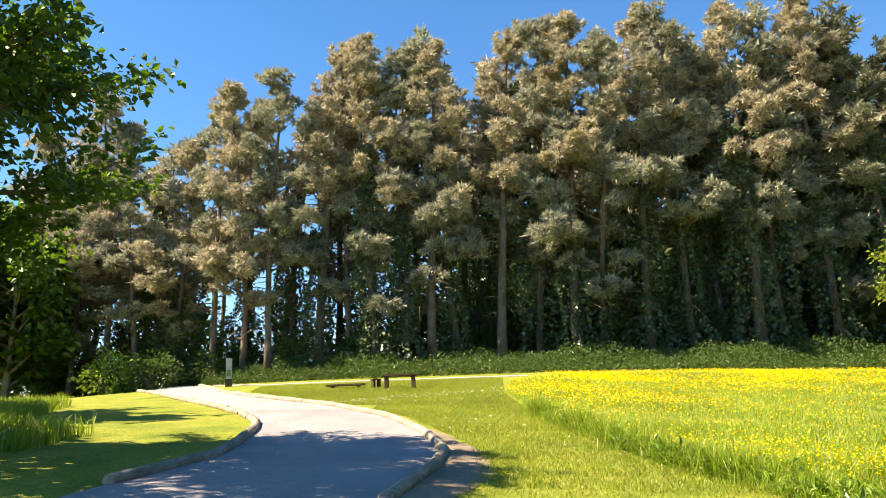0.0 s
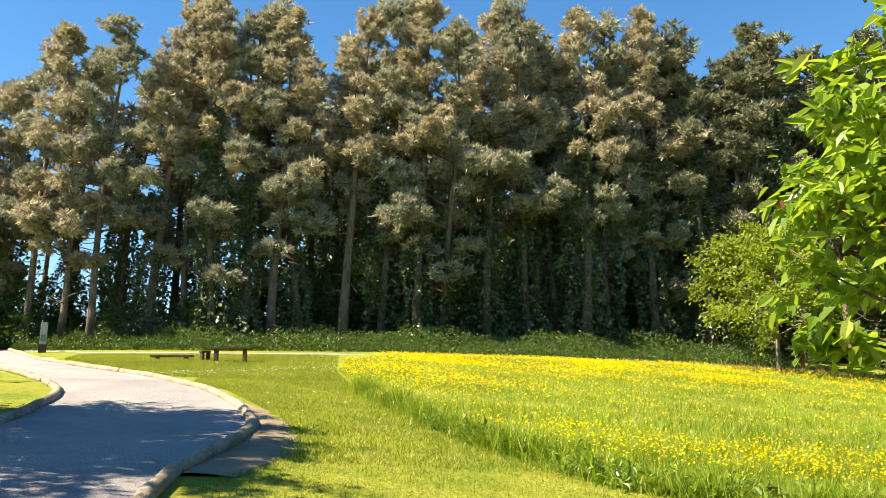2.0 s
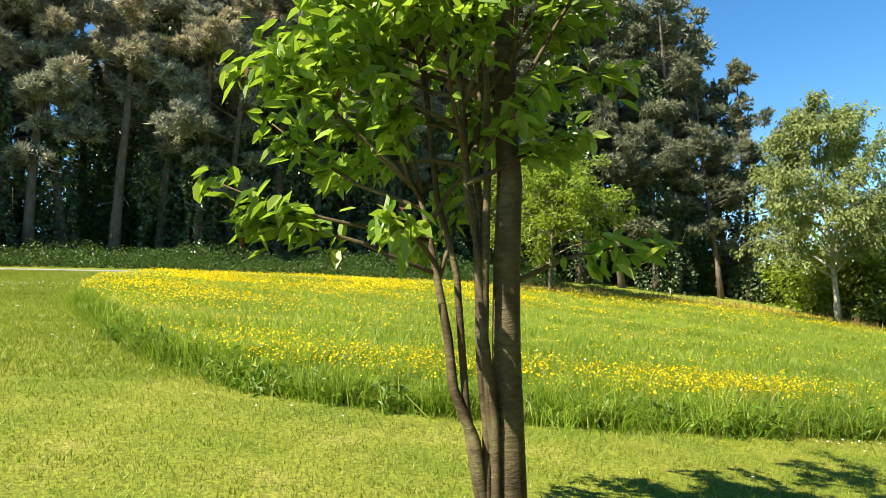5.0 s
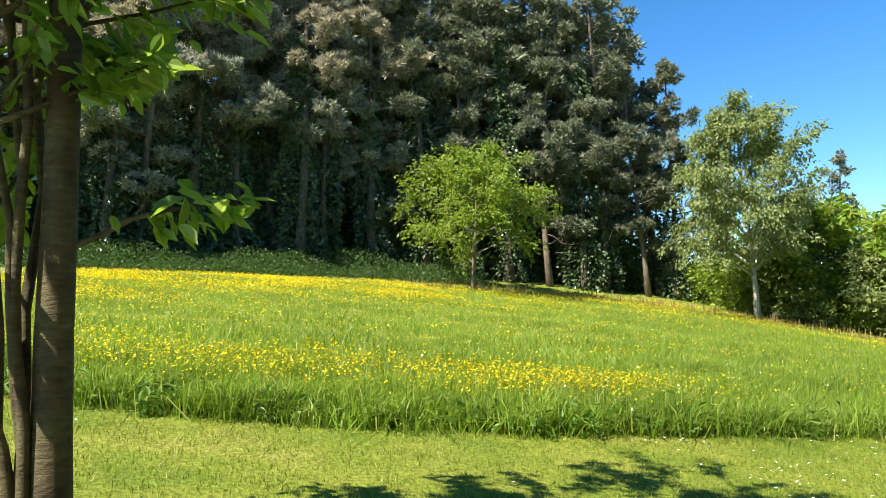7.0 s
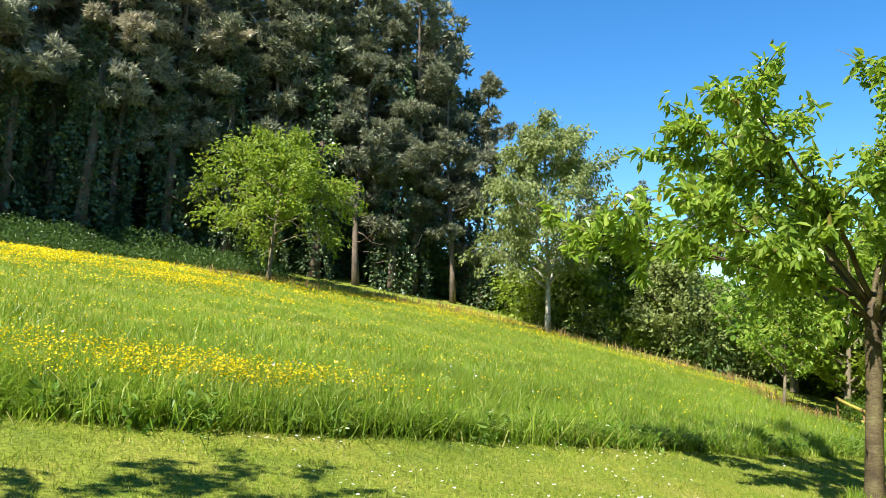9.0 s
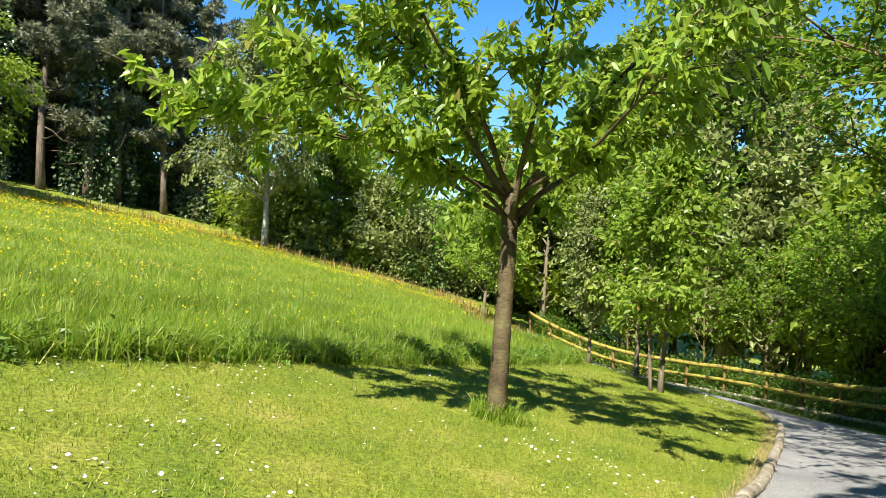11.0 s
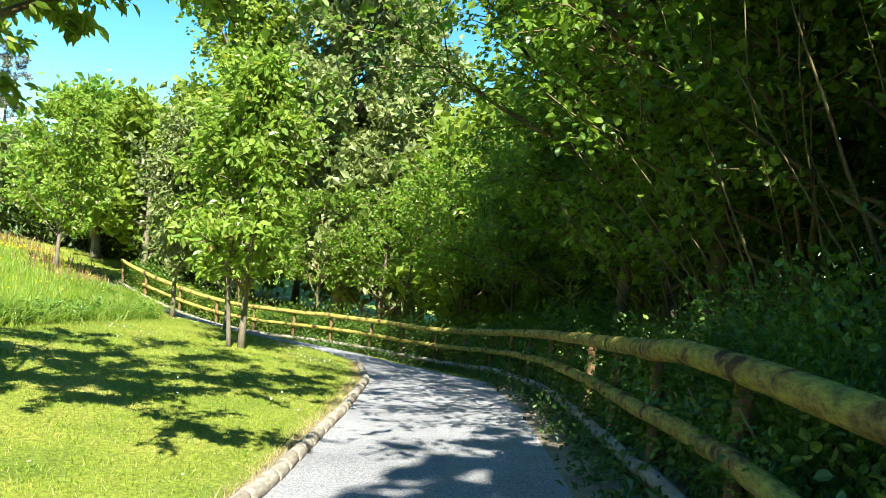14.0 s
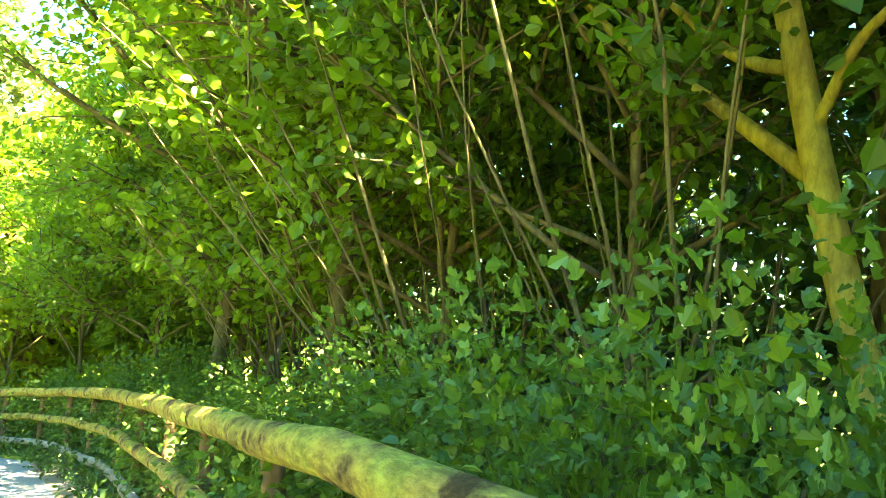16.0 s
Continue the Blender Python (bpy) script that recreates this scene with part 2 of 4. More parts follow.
def curve_points(start, direction, length, rng, n=6, wobble=0.08, lift=0.0):
    """A crooked line from start: it wanders, and bends up (or down) by lift on the way."""
    d = np.asarray(direction, float) / np.linalg.norm(direction)
    points, step = [np.asarray(start, float)], length / (n - 1)
    for _ in range(n - 1):
        d = d + rng.normal(0, wobble, 3) + np.array([0, 0, lift / (n - 1)])
        d /= np.linalg.norm(d)
        points.append(points[-1] + d * step)
    return np.array(points)


def unit(v):
    return v / (np.linalg.norm(v, axis=-1, keepdims=True) + 1e-9)


def leaves_mesh(name, at, rng, size, aspect=0.55, droop=0.3, out=None, upright=0.5, fold=0.18, spread=0.35, full=False, lobed=False):
    """Leaves with a midrib fold, one island each, at the points given. out: the way that each leans; droop pulls their tips down."""
    at = np.asarray(at, float)
    n = len(at)
    along = rng.normal(0, 1, (n, 3)) * (1.0 if out is None else 0.6)
    if out is not None:
        along = along + out
    along[:, 2] -= droop
    along = unit(along)
    normal = unit(rng.normal(0, 1, (n, 3)) + np.array([0, 0, 1.0]) * upright * 2)
    across = unit(np.cross(along, normal))
    normal = np.cross(across, along)
    length = (size * (1 + spread * rng.uniform(-1, 1, n)))[:, None]
    half = length * aspect / 2
    if lobed:
        rim = [at]
        for s, w in ((0.12, -0.5), (0.36, -1.05), (0.46, -0.5), (0.74, -0.72), (1.0, 0.0), (0.74, 0.72), (0.46, 0.5), (0.36, 1.05), (0.12, 0.5)):
            rim.append(at + along * length * s + across * half * w + normal * length * (fold * abs(w) - 0.15 * s * s))
        fans = [np.arange(n)[:, None] * 10 + [[0, k + 1, k]] for k in range(1, 9)]
        return mesh_of(name, np.stack(rim, 1).reshape(-1, 3), np.concatenate(fans, 1).reshape(-1, 3))
    if full:
        rim = [at]
        for s, w in ((0.22, -0.8), (0.6, -0.92), (1.0, 0.0), (0.6, 0.92), (0.22, 0.8)):
            rim.append(at + along * length * s + across * half * w + normal * length * (fold * abs(w) - 0.12 * s * s))
        base = np.arange(n)[:, None] * 6
        tris = np.concatenate([base + [[0, 2, 1]], base + [[0, 3, 2]], base + [[0, 4, 3]], base + [[0, 5, 4]]], 1)
        return mesh_of(name, np.stack(rim, 1).reshape(-1, 3), tris.reshape(-1, 3))
    left = at + along * length * 0.45 - across * half + normal * length * fold
    right = at + along * length * 0.45 + across * half + normal * length * fold
    verts = np.stack([at, left, at + along * length, right], 1).reshape(-1, 3)
    base = np.arange(n)[:, None] * 4
    return mesh_of(name, verts, np.concatenate([base + [[0, 2, 1]], base + [[0, 3, 2]]], 1).reshape(-1, 3))


def blades_mesh(name, root, height, rng, width=0.008, lean=0.35, bend=True):
    """Grass blades: a bent, tapering strip each."""
    root, height = np.asarray(root, float), np.asarray(height, float)
    n = len(root)
    angle, tilt = rng.uniform(0, 2 * np.pi, n), np.abs(rng.normal(0, lean, n))
    way = np.stack([np.cos(angle), np.sin(angle), np.zeros(n)], 1)
    spin = rng.uniform(0, 2 * np.pi, n)
    flat = np.stack([np.cos(spin), np.sin(spin), np.zeros(n)], 1) * (width * rng.uniform(0.6, 1.3, n))[:, None]
    up, h = np.array([0, 0, 1.0]), height[:, None]
    if not bend:
        verts = np.stack([root - flat, root + flat, root + way * h * tilt[:, None] + up * h], 1).reshape(-1, 3)
        return mesh_of(name, verts, np.arange(3 * n).reshape(-1, 3))
    mid = root + way * h * 0.35 * tilt[:, None] + up * h * 0.6
    tip = root + way * h * 1.3 * tilt[:, None] + up * h * (1 - 0.35 * np.minimum(tilt, 1.2))[:, None]
    verts = np.stack([root - flat, root + flat, mid + flat * 0.8, mid - flat * 0.8, tip], 1).reshape(-1, 3)
    base = np.arange(n)[:, None] * 5
    return mesh_of(name, verts, base + [[3, 2, 4]], base + [[0, 1, 2, 3]])


# ---- the lie of the land ----
SLOPE = (0.3044, -2.2630, 3.8379, -0.5852, 1.7585, 0.6376, 0.1646, -0.3254, 0.0447, -0.0351, 0.2557)


def ground_z(x, y):
    x, y = np.clip(np.asarray(x, float), -40, 60), np.clip(np.asarray(y, float), -14, 60)
    u, v = (x - 12) / 30, (y - 12) / 30
    bank = np.log1p(np.exp(-1.5 * np.clip(y, -4, 20))) / 1.5 * np.clip((x - 9) / 7, 0, 1) * np.clip((44 - x) / 12, 0, 1)
    terms = (1 + 0 * u, u, v, u * u, u * v, v * v, u ** 3, u * u * v, u * v * v, v ** 3, bank)
    # a shallow hollow where the path bends out of sight
    hollow = 0.3 * np.exp(-((x - 36) / 4.5) ** 2 - ((y - 6) / 4.5) ** 2) + 0.85 * np.exp(-((x - 39.5) / 3.6) ** 2 - ((y - 8) / 5.0) ** 2)
    return sum(c * term for c, term in zip(SLOPE, terms)) - hollow


def on_ground(xy, lift=0.0):
    xy = np.asarray(xy, float).reshape(-1, 2)
    return np.column_stack([xy, ground_z(xy[:, 0], xy[:, 1]) + lift])


def spot(x, y, turn=0.0, lift=0.0):
    return pose(x, y, float(ground_z(x, y)) + lift, 0, 0, turn)


def resample(points, n):
    points = np.asarray(points, float)
    d = np.concatenate([[0], np.cumsum(np.linalg.norm(np.diff(points, axis=0), axis=1))])
    # a gentle curve through the corners
    s = np.linspace(0, d[-1], n)
    out = np.stack([np.interp(s, d, points[:, k]) for k in range(points.shape[1])], 1)
    for _ in range(2):
        out[1:-1] = 0.25 * out[:-2] + 0.5 * out[1:-1] + 0.25 * out[2:]
    return out


def inside(points, ring):
    x, y = points[:, 0], points[:, 1]
    ring = np.asarray(ring, float)
    hit = np.zeros(len(points), bool)
    for (x0, y0), (x1, y1) in zip(ring, np.roll(ring, -1, axis=0)):
        cross = (y0 > y) != (y1 > y)
        hit ^= cross & (x < (x1 - x0) * (y - y0) / (y1 - y0 + 1e-12) + x0)
    return hit

# ---- ground, paths, edges ----
NORTH_EDGE = [(-14.5, 43), (-12.9, 38.6), (-8.4, 28.2), (-5.6, 23.7), (-3.4, 21.0), (-1.4, 17.4), (-0.55, 14.6), (-0.1, 12.1),
              (-0.25, 10.1), (-0.8, 7.6), (-0.6, 4.8), (1.5, 2.4), (6, 1.0), (12, 0.25), (17.9, 0.2), (22.1, 0.45), (26.2, 0.8),
              (29.6, 1.55), (31.4, 2.9), (31.7, 5.0), (32.4, 7.4), (35.6, 9.8), (40, 13)]
SOUTH_EDGE = [(-18.5, 43), (-15.4, 37), (-9.0, 25), (-6.6, 21.0), (-4.9, 18.0), (-4.0, 15.8), (-3.6, 13.2), (-3.4, 11.0),
              (-3.8, 9.3), (-4.1, 7.6), (-4.3, 3), (-3, -1.0), (2.5, -2.2), (10, -2.2), (17.9, -2.1), (23.1, -1.95), (27.6, -1.5),
              (31.4, 0.1), (33.8, 2.3), (35.2, 5.0), (36.3, 8.2), (37.6, 11), (41, 14.5)]
MEADOW = [(1.9, 24.6), (2.1, 18.6), (2.7, 14.4), (3.4, 10.6), (4.2, 8.3), (5.5, 7.35), (7.0, 6.75), (9.0, 6.35), (11.8, 6.2), (15.3, 6.05),
          (19.3, 5.95), (22.4, 5.95), (28.8, 6.4), (30.6, 7.1), (33.5, 9.8), (37.2, 12.2), (42.5, 17.5), (41, 21), (38.2, 26.0), (36, 30.5), (31.5, 32.2),
          (24, 32.6), (18, 32.9), (10, 32.8), (4.2, 32.6), (2.4, 29)]

rng = np.random.default_rng(11)
axis_x = np.concatenate([np.geomspace(-900, -42, 14), np.arange(-40, 60.1, 0.8), np.geomspace(62, 900, 14)])
axis_y = np.concatenate([np.geomspace(-900, -22, 14), np.arange(-20, 60.1, 0.8), np.geomspace(62, 900, 14)])
gx, gy = np.meshgrid(axis_x, axis_y, indexing="ij")
rows_n, cols_n = gx.shape
row, col = np.meshgrid(np.arange(rows_n - 1), np.arange(cols_n - 1), indexing="ij")
corner = row * cols_n + col
ground = part("ground", mesh_of("ground", np.stack([gx, gy, ground_z(gx, gy)], -1), None,
                                np.stack([corner, corner + cols_n, corner + cols_n + 1, corner + 1], -1).reshape(-1, 4), True), LAWN)
tagged(ground, "sloping mown lawn of yellowish green turf", "ground", kind="structure")


def draped(name, left, right, material, lift, across=10, n=260, ragged=0.05):
    """A sheet between two edge lines that lies on the ground."""
    left, right = resample(left, n), resample(right, n)
    wander = np.cumsum(rng.normal(0, 1, (n, 2)), axis=0)
    wander -= np.linspace(wander[0], wander[-1], n)
    wander *= ragged / (np.abs(wander).max() + 1e-9)
    s = np.linspace(0, 1, across)[None, :, None]
    grid = (left + wander)[:, None] * (1 - s) + (right - wander)[:, None] * s
    crown = lift + 0.03 * (4 * s[..., 0] * (1 - s[..., 0]))
    verts = np.concatenate([grid, (ground_z(grid[..., 0], grid[..., 1]) + crown)[..., None]], -1)
    r, c = np.meshgrid(np.arange(n - 1), np.arange(across - 1), indexing="ij")
    k = r * across + c
    return part(name, mesh_of(name, verts, None, np.stack([k, k + across, k + across + 1, k + 1], -1).reshape(-1, 4), True), material)


path = draped("path", NORTH_EDGE, SOUTH_EDGE, GRAVEL, 0.012)
tagged(path, "pale grey gravel footpath curving downhill beside the lawn", "path", kind="structure")
side_path = draped("side_path", [(-11.8, 37.2), (-8, 34.0), (-2, 33.0), (3.5, 33.2)], [(-11.4, 36.2), (-8, 33.4), (-2, 32.5), (3.5, 32.7)], GRAVEL, 0.01, 4, 60)
tagged(side_path, "narrow strip of pale gravel path across the far lawn", "path", kind="structure")
worn = draped("bare_earth", [(-0.85, 8.0), (-0.3, 10.1), (-0.1, 12.2), (-0.6, 14.8), (-1.6, 17.6)], [(-0.1, 8.0), (0.55, 10.1), (0.45, 12.2), (-0.25, 14.8), (-1.4, 17.6)], EARTH, 0.006, 5, 60, 0.15)
tagged(worn, "strip of worn brown soil beside the log edging", "soil", kind="structure")
worn = draped("bare_earth", [(13, 0.3), (17.9, 0.3), (22.1, 0.6), (26.2, 1.0), (29.6, 1.7)], [(13, 0.36), (17.9, 0.4), (22.1, 0.67), (26.2, 1.06), (29.6, 1.73)], EARTH, -0.015, 4, 80, 0.06)
tagged(worn, "strip of worn brown soil beside the log edging", "soil", kind="structure")
litter_strip = draped("leaf_litter", [(6, -2.0), (17.9, -2.0), (23.1, -1.85), (27.6, -1.4)], [(6, -9), (17.9, -9), (23.1, -9), (30, -8)], EARTH, 0.02, 8, 60, 0.05)
tagged(litter_strip, "dark bare soil and leaf litter under the hedge", "soil", kind="structure")


def log_mesh(name, length, radius, seed):
    """A round edging log with chamfered, slightly tapered ends, lying along x."""
    r = np.random.default_rng(seed)
    wood = Wood(10)
    xs = np.array([0, 0.015, 0.08, 0.35, 0.65, 0.92, 0.985, 1.0]) * length - length / 2
    rad = radius * np.array([0.82, 0.95, 1.0, 1.03, 0.98, 1.0, 0.94, 0.8]) * (1 + r.normal(0, 0.015, 8))
    wood.stem(np.column_stack([xs, r.normal(0, radius * 0.05, 8), r.normal(0, radius * 0.04, 8)]), rad)
    return wood.mesh(name)


def log_row(line, length, radius, label, group, step_seed):
    meshes = [log_mesh("log", length, radius, step_seed + k) for k in range(4)]
    line = np.asarray(line, float)
    d = np.concatenate([[0], np.cumsum(np.linalg.norm(np.diff(line, axis=0), axis=1))])
    r = np.random.default_rng(step_seed)
    for k in range(int(d[-1] / length)):
        a, b = (np.array([np.interp(s, d, line[:, i]) for i in (0, 1)]) for s in (k * length, (k + 1) * length))
        mid, way = (a + b) / 2, b - a
        za, zb = ground_z(*a), ground_z(*b)
        ob = part("edging_log", meshes[k % 4], LOG)
        ob.matrix_basis = pose(mid[0], mid[1], float((za + zb) / 2 + radius * 0.45), r.uniform(-180, 180), 0, 0)
        turn = math.atan2(way[1], way[0])
        ob.matrix_basis = (Matrix.Translation((mid[0], mid[1], float((za + zb) / 2 + radius * 0.5 + r.uniform(-0.015, 0.015))))
                           @ Matrix.Rotation(turn + r.normal(0, 0.02), 4, "Z") @ Matrix.Rotation(-math.atan2(zb - za, np.linalg.norm(way)), 4, "Y")
                           @ Matrix.Rotation(r.uniform(0, 6.28), 4, "X"))
        tagged(ob, label, "log", group)


PALE_LOG = "pale weathered round timber log edging the gravel path"
log_row(resample(NORTH_EDGE[1:11], 130), 1.25, 0.085, PALE_LOG, "logs along the lawn edge", 30)
log_row(resample(SOUTH_EDGE[1:10], 120), 1.25, 0.085, PALE_LOG, "logs along the shaded edge", 50)
log_row([(x, y + 0.02) for x, y in resample(NORTH_EDGE[13:18], 80)], 0.36, 0.07, "short weathered log stub edging the gravel path", "log stubs along the lower path", 70)


# ---- fence ----
FENCE_LINE = resample([(5, -2.5), (12, -2.45), (15.6, -2.42), (18.1, -2.4), (20.5, -2.4), (24.5, -2.25), (28.6, -1.6), (31.6, -0.35), (34.3, 1.9), (36.0, 4.6), (37.4, 8.0), (38.4, 11), (40.5, 14)], 240)
fence = tagged(new("fence"), "post and rail fence of round mossy timber beside the path", "fence")
fence_d = np.concatenate([[0], np.cumsum(np.linalg.norm(np.diff(FENCE_LINE, axis=0), axis=1))])


def fence_at(s):
    x, y = (float(np.interp(s, fence_d, FENCE_LINE[:, i])) for i in (0, 1))
    return x, y, float(ground_z(x, y))


def post_mesh(seed):
    wood = Wood(9)
    r = np.random.default_rng(seed)
    z = np.array([-0.25, 0.0, 0.4, 0.8, 0.97, 0.99])
    wood.stem(np.column_stack([r.normal(0, 0.004, 6), r.normal(0, 0.004, 6), z]), np.array([0.05, 0.05, 0.048, 0.05, 0.049, 0.04]))
    return wood.mesh("post")


posts = [post_mesh(k) for k in range(3)]
BAY = 1.62
bays = int(fence_d[-1] / BAY)
rail_rng = np.random.default_rng(5)
for k in range(bays):
    x, y, z = fence_at(k * BAY)
    post = part("post", posts[k % 3], POST, fence)
    post.matrix_basis = pose(x, y - 0.12, z, rail_rng.normal(0, 1.5), rail_rng.normal(0, 1.5), rail_rng.uniform(0, 360))
for level, (height, radius, moss) in enumerate(((1.03, 0.07, RAIL), (0.61, 0.058, RAIL), (0.2, 0.054, LOG))):
    # each rail spans two bays, and its butt end meets the next one at a post
    for k in range(level % 2, bays - 2, 2):
        p0, p1 = fence_at(k * BAY), fence_at((k + 2) * BAY)
        mid = fence_at((k + 1) * BAY)
        a, m, b = (Vector((p[0], p[1], p[2] + height)) for p in (p0, mid, p1))
        wood = Wood(12)
        t = np.array([0.004, 0.012, 0.1, 0.3, 0.5, 0.7, 0.9, 0.988, 0.996])[:, None]
        bow = np.array(a) * (1 - t) * (1 - 2 * t) + np.array(m) * 4 * t * (1 - t) + np.array(b) * t * (2 * t - 1)
        length = np.linalg.norm(np.array(b) - np.array(a))
        turn = math.atan2(b.y - a.y, b.x - a.x)
        rise = math.atan2(b.z - a.z, math.hypot(b.x - a.x, b.y - a.y))
        frame_m = Matrix.Translation(a) @ Matrix.Rotation(turn, 4, "Z") @ Matrix.Rotation(-rise, 4, "Y")
        back = frame_m.inverted()
        local = np.array([back @ Vector(p) for p in bow]) + rail_rng.normal(0, 0.006, (9, 3)) * [[0, 1, 1]]
        taper = radius * (1 + 0.08 * (t[:, 0] - 0.5) * rail_rng.choice([-1, 1])) * np.array([0.86, 0.97, 1, 1.02, 0.99, 1.01, 1, 0.97, 0.86])
        wood.stem(local, taper)
        rail = part("rail", wood.mesh("rail"), moss, fence)
        rail.matrix_basis = frame_m

# ---- trees ----
def needle_mesh(name, at, lean, r, length, width):
    """Sprays of needles: a narrow tapering blade each, pointing the way it leans."""
    n = len(at)
    along = unit(lean + r.normal(0, 0.75, (n, 3)))
    across = unit(np.cross(along, r.normal(0, 1, (n, 3)))) * (width * r.uniform(0.6, 1.3, n))[:, None] / 2
    tip = at + along * (length * r.uniform(0.6, 1.35, n))[:, None]
    return mesh_of(name, np.stack([at - across, at + across, tip], 1).reshape(-1, 3), np.arange(3 * n).reshape(-1, 3))


def pine_meshes(seed, height, girth, low=0.34, spread=3.2, limbs=26, sprays=430, dead=14, length=0.25, width=0.085):
    """A tall forest pine: a bare lower trunk with dead snags, then uneven limbs that end in flattish pads of needles."""
    r = np.random.default_rng(seed)
    wood = Wood(7)
    trunk = curve_points((0, 0, -0.3), (r.normal(0, 0.03), r.normal(0, 0.03), 1), height, r, 9, 0.025, 0.02)
    wood.stem(trunk, np.linspace(girth, 0.04, 9) * np.array([1.25, 1, 1, 1, 1, 1, 1, 1, 1]), 9)
    along = np.linspace(0, 1, 9)
    pads, sizes = [], []
    for k in range(limbs):
        g = (k + r.uniform(0, 1)) / limbs
        f = low + (0.985 - low) * g
        start = np.array([np.interp(f, along, trunk[:, i]) for i in range(3)])
        angle = k * 2.4 + r.uniform(-0.7, 0.7)
        reach = spread * max(0.22, 1.0 - 0.85 * g ** 1.8) * r.uniform(0.5, 1.2)
        limb = curve_points(start, (math.cos(angle), math.sin(angle), r.uniform(-0.2, 0.25) + 0.6 * g), reach, r, 5, 0.14, 0.3)
        wood.stem(limb, np.linspace(girth * 0.34 * (1.2 - f), 0.02, 5), 4)
        for _ in range(max(2, int(reach * 1.25))):
            u = r.uniform(0.45, 1.05)
            p = np.array([np.interp(u, np.linspace(0, 1, 5), limb[:, i]) for i in range(3)])
            pads.append(p + r.normal(0, 0.3, 3) * [1, 1, 0.5])
            sizes.append(r.uniform(0.45, 0.95) * (1.0 - 0.3 * g))
    for _ in range(4):
        pads.append(trunk[-1] + r.normal(0, 0.3, 3) - [0, 0, 0.3])
        sizes.append(0.5)
    for _ in range(dead):
        f = r.uniform(0.12, low + 0.1)
        start = np.array([np.interp(f, along, trunk[:, i]) for i in range(3)])
        angle = r.uniform(0, 6.28)
        wood.stem(curve_points(start, (math.cos(angle), math.sin(angle), r.uniform(-0.35, 0.2)), r.uniform(0.6, 2.6), r, 5, 0.25), np.linspace(0.04, 0.008, 5), 3)
    pads, sizes = np.array(pads), np.array(sizes)
    owner = r.choice(len(pads), int(len(pads) * sprays), p=sizes ** 2 / (sizes ** 2).sum())
    # each pad is a bunch of smaller tufts
    tufts = unit(r.normal(0, 1, (len(pads), 14, 3))) * r.uniform(0.45, 1.0, (len(pads), 14, 1))
    which = r.integers(0, 14, len(owner))
    offset = tufts[owner, which] + unit(r.normal(0, 1, (len(owner), 3))) * r.uniform(0.05, 0.3, (len(owner), 1))
    offset = offset * sizes[owner][:, None] * [1, 1, 0.62]
    lean = unit(offset) + unit(offset - tufts[owner, which] * sizes[owner][:, None] * [1, 1, 0.62]) * 0.8 + [0, 0, 0.35]
    return wood.mesh("trunk"), needle_mesh("crown", pads[owner] + offset, lean, r, length, width)


def ivy_mesh(seed, height, radius, count):
    r = np.random.default_rng(seed)
    z = height * r.uniform(0, 1, count) ** 1.05
    angle = r.uniform(0, 6.28, count)
    lobes = 1 + 0.28 * np.sin(angle * 3 + z * 0.7) + 0.25 * np.sin(z * 1.9 + seed)
    rad = radius * (1.15 - 0.75 * (z / height) ** 2) * lobes * r.uniform(0.75, 1.1, count)
    points = np.column_stack([rad * np.cos(angle), rad * np.sin(angle), z])
    out = np.column_stack([np.cos(angle), np.sin(angle), np.full(count, -0.3)])
    return leaves_mesh("ivy", points, r, 0.19, 0.85, 0.6, out, 0.2, 0.12)


PINE_LABELS = ("tall pine with brownish needles and a bare straight trunk", "tall pine with its lower trunk wrapped in dark ivy")
pine_kinds = [pine_meshes(100 + k, h, g, low, spread) for k, (h, g, low, spread) in enumerate(
    ((19.5, 0.26, 0.44, 2.9), (18.5, 0.22, 0.34, 2.7), (20.5, 0.28, 0.5, 3.2), (17.5, 0.2, 0.26, 3.0), (19.5, 0.24, 0.54, 2.8), (16, 0.2, 0.2, 3.0)))]
back_kinds = [pine_meshes(150 + k, h, g, low, spread, 20, 90, 5, 0.42, 0.17) for k, (h, g, low, spread) in enumerate(((19.5, 0.26, 0.42, 3.0), (18.5, 0.22, 0.48, 2.9), (20.5, 0.28, 0.45, 3.3), (17.5, 0.2, 0.36, 3.0)))]
ivy_kinds = [ivy_mesh(200 + k, h, rad, n) for k, (h, rad, n) in enumerate(((12.5, 0.8, 3400), (8.5, 0.65, 2200), (14.5, 0.7, 3400), (6.5, 0.7, 1900)))]


def pine(x, y, kinds, kind, scale, turn, ivy=None, green=False, lean=0.0):
    tree = tagged(new("pine_tree"), PINE_LABELS[ivy is not None], "tree", "pines of the wood")
    tree.matrix_basis = spot(x, y, turn) @ Matrix.Rotation(radians(lean), 4, "Y") @ Matrix.Diagonal((scale, scale, scale, 1))
    trunk_mesh, crown_mesh = kinds[kind]
    part("trunk", trunk_mesh, PINE_BARK, tree)
    crown = part("crown", crown_mesh, NEEDLES, tree)
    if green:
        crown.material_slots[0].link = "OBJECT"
        # pines right of x = 23 get the colour with shade painted in
        crown.material_slots[0].material = NEEDLES_SHADED if x > 23 else NEEDLES_GREEN
    if ivy is not None:
        part("ivy", ivy_kinds[ivy], IVY, tree, "dark glossy ivy climbing the trunk")


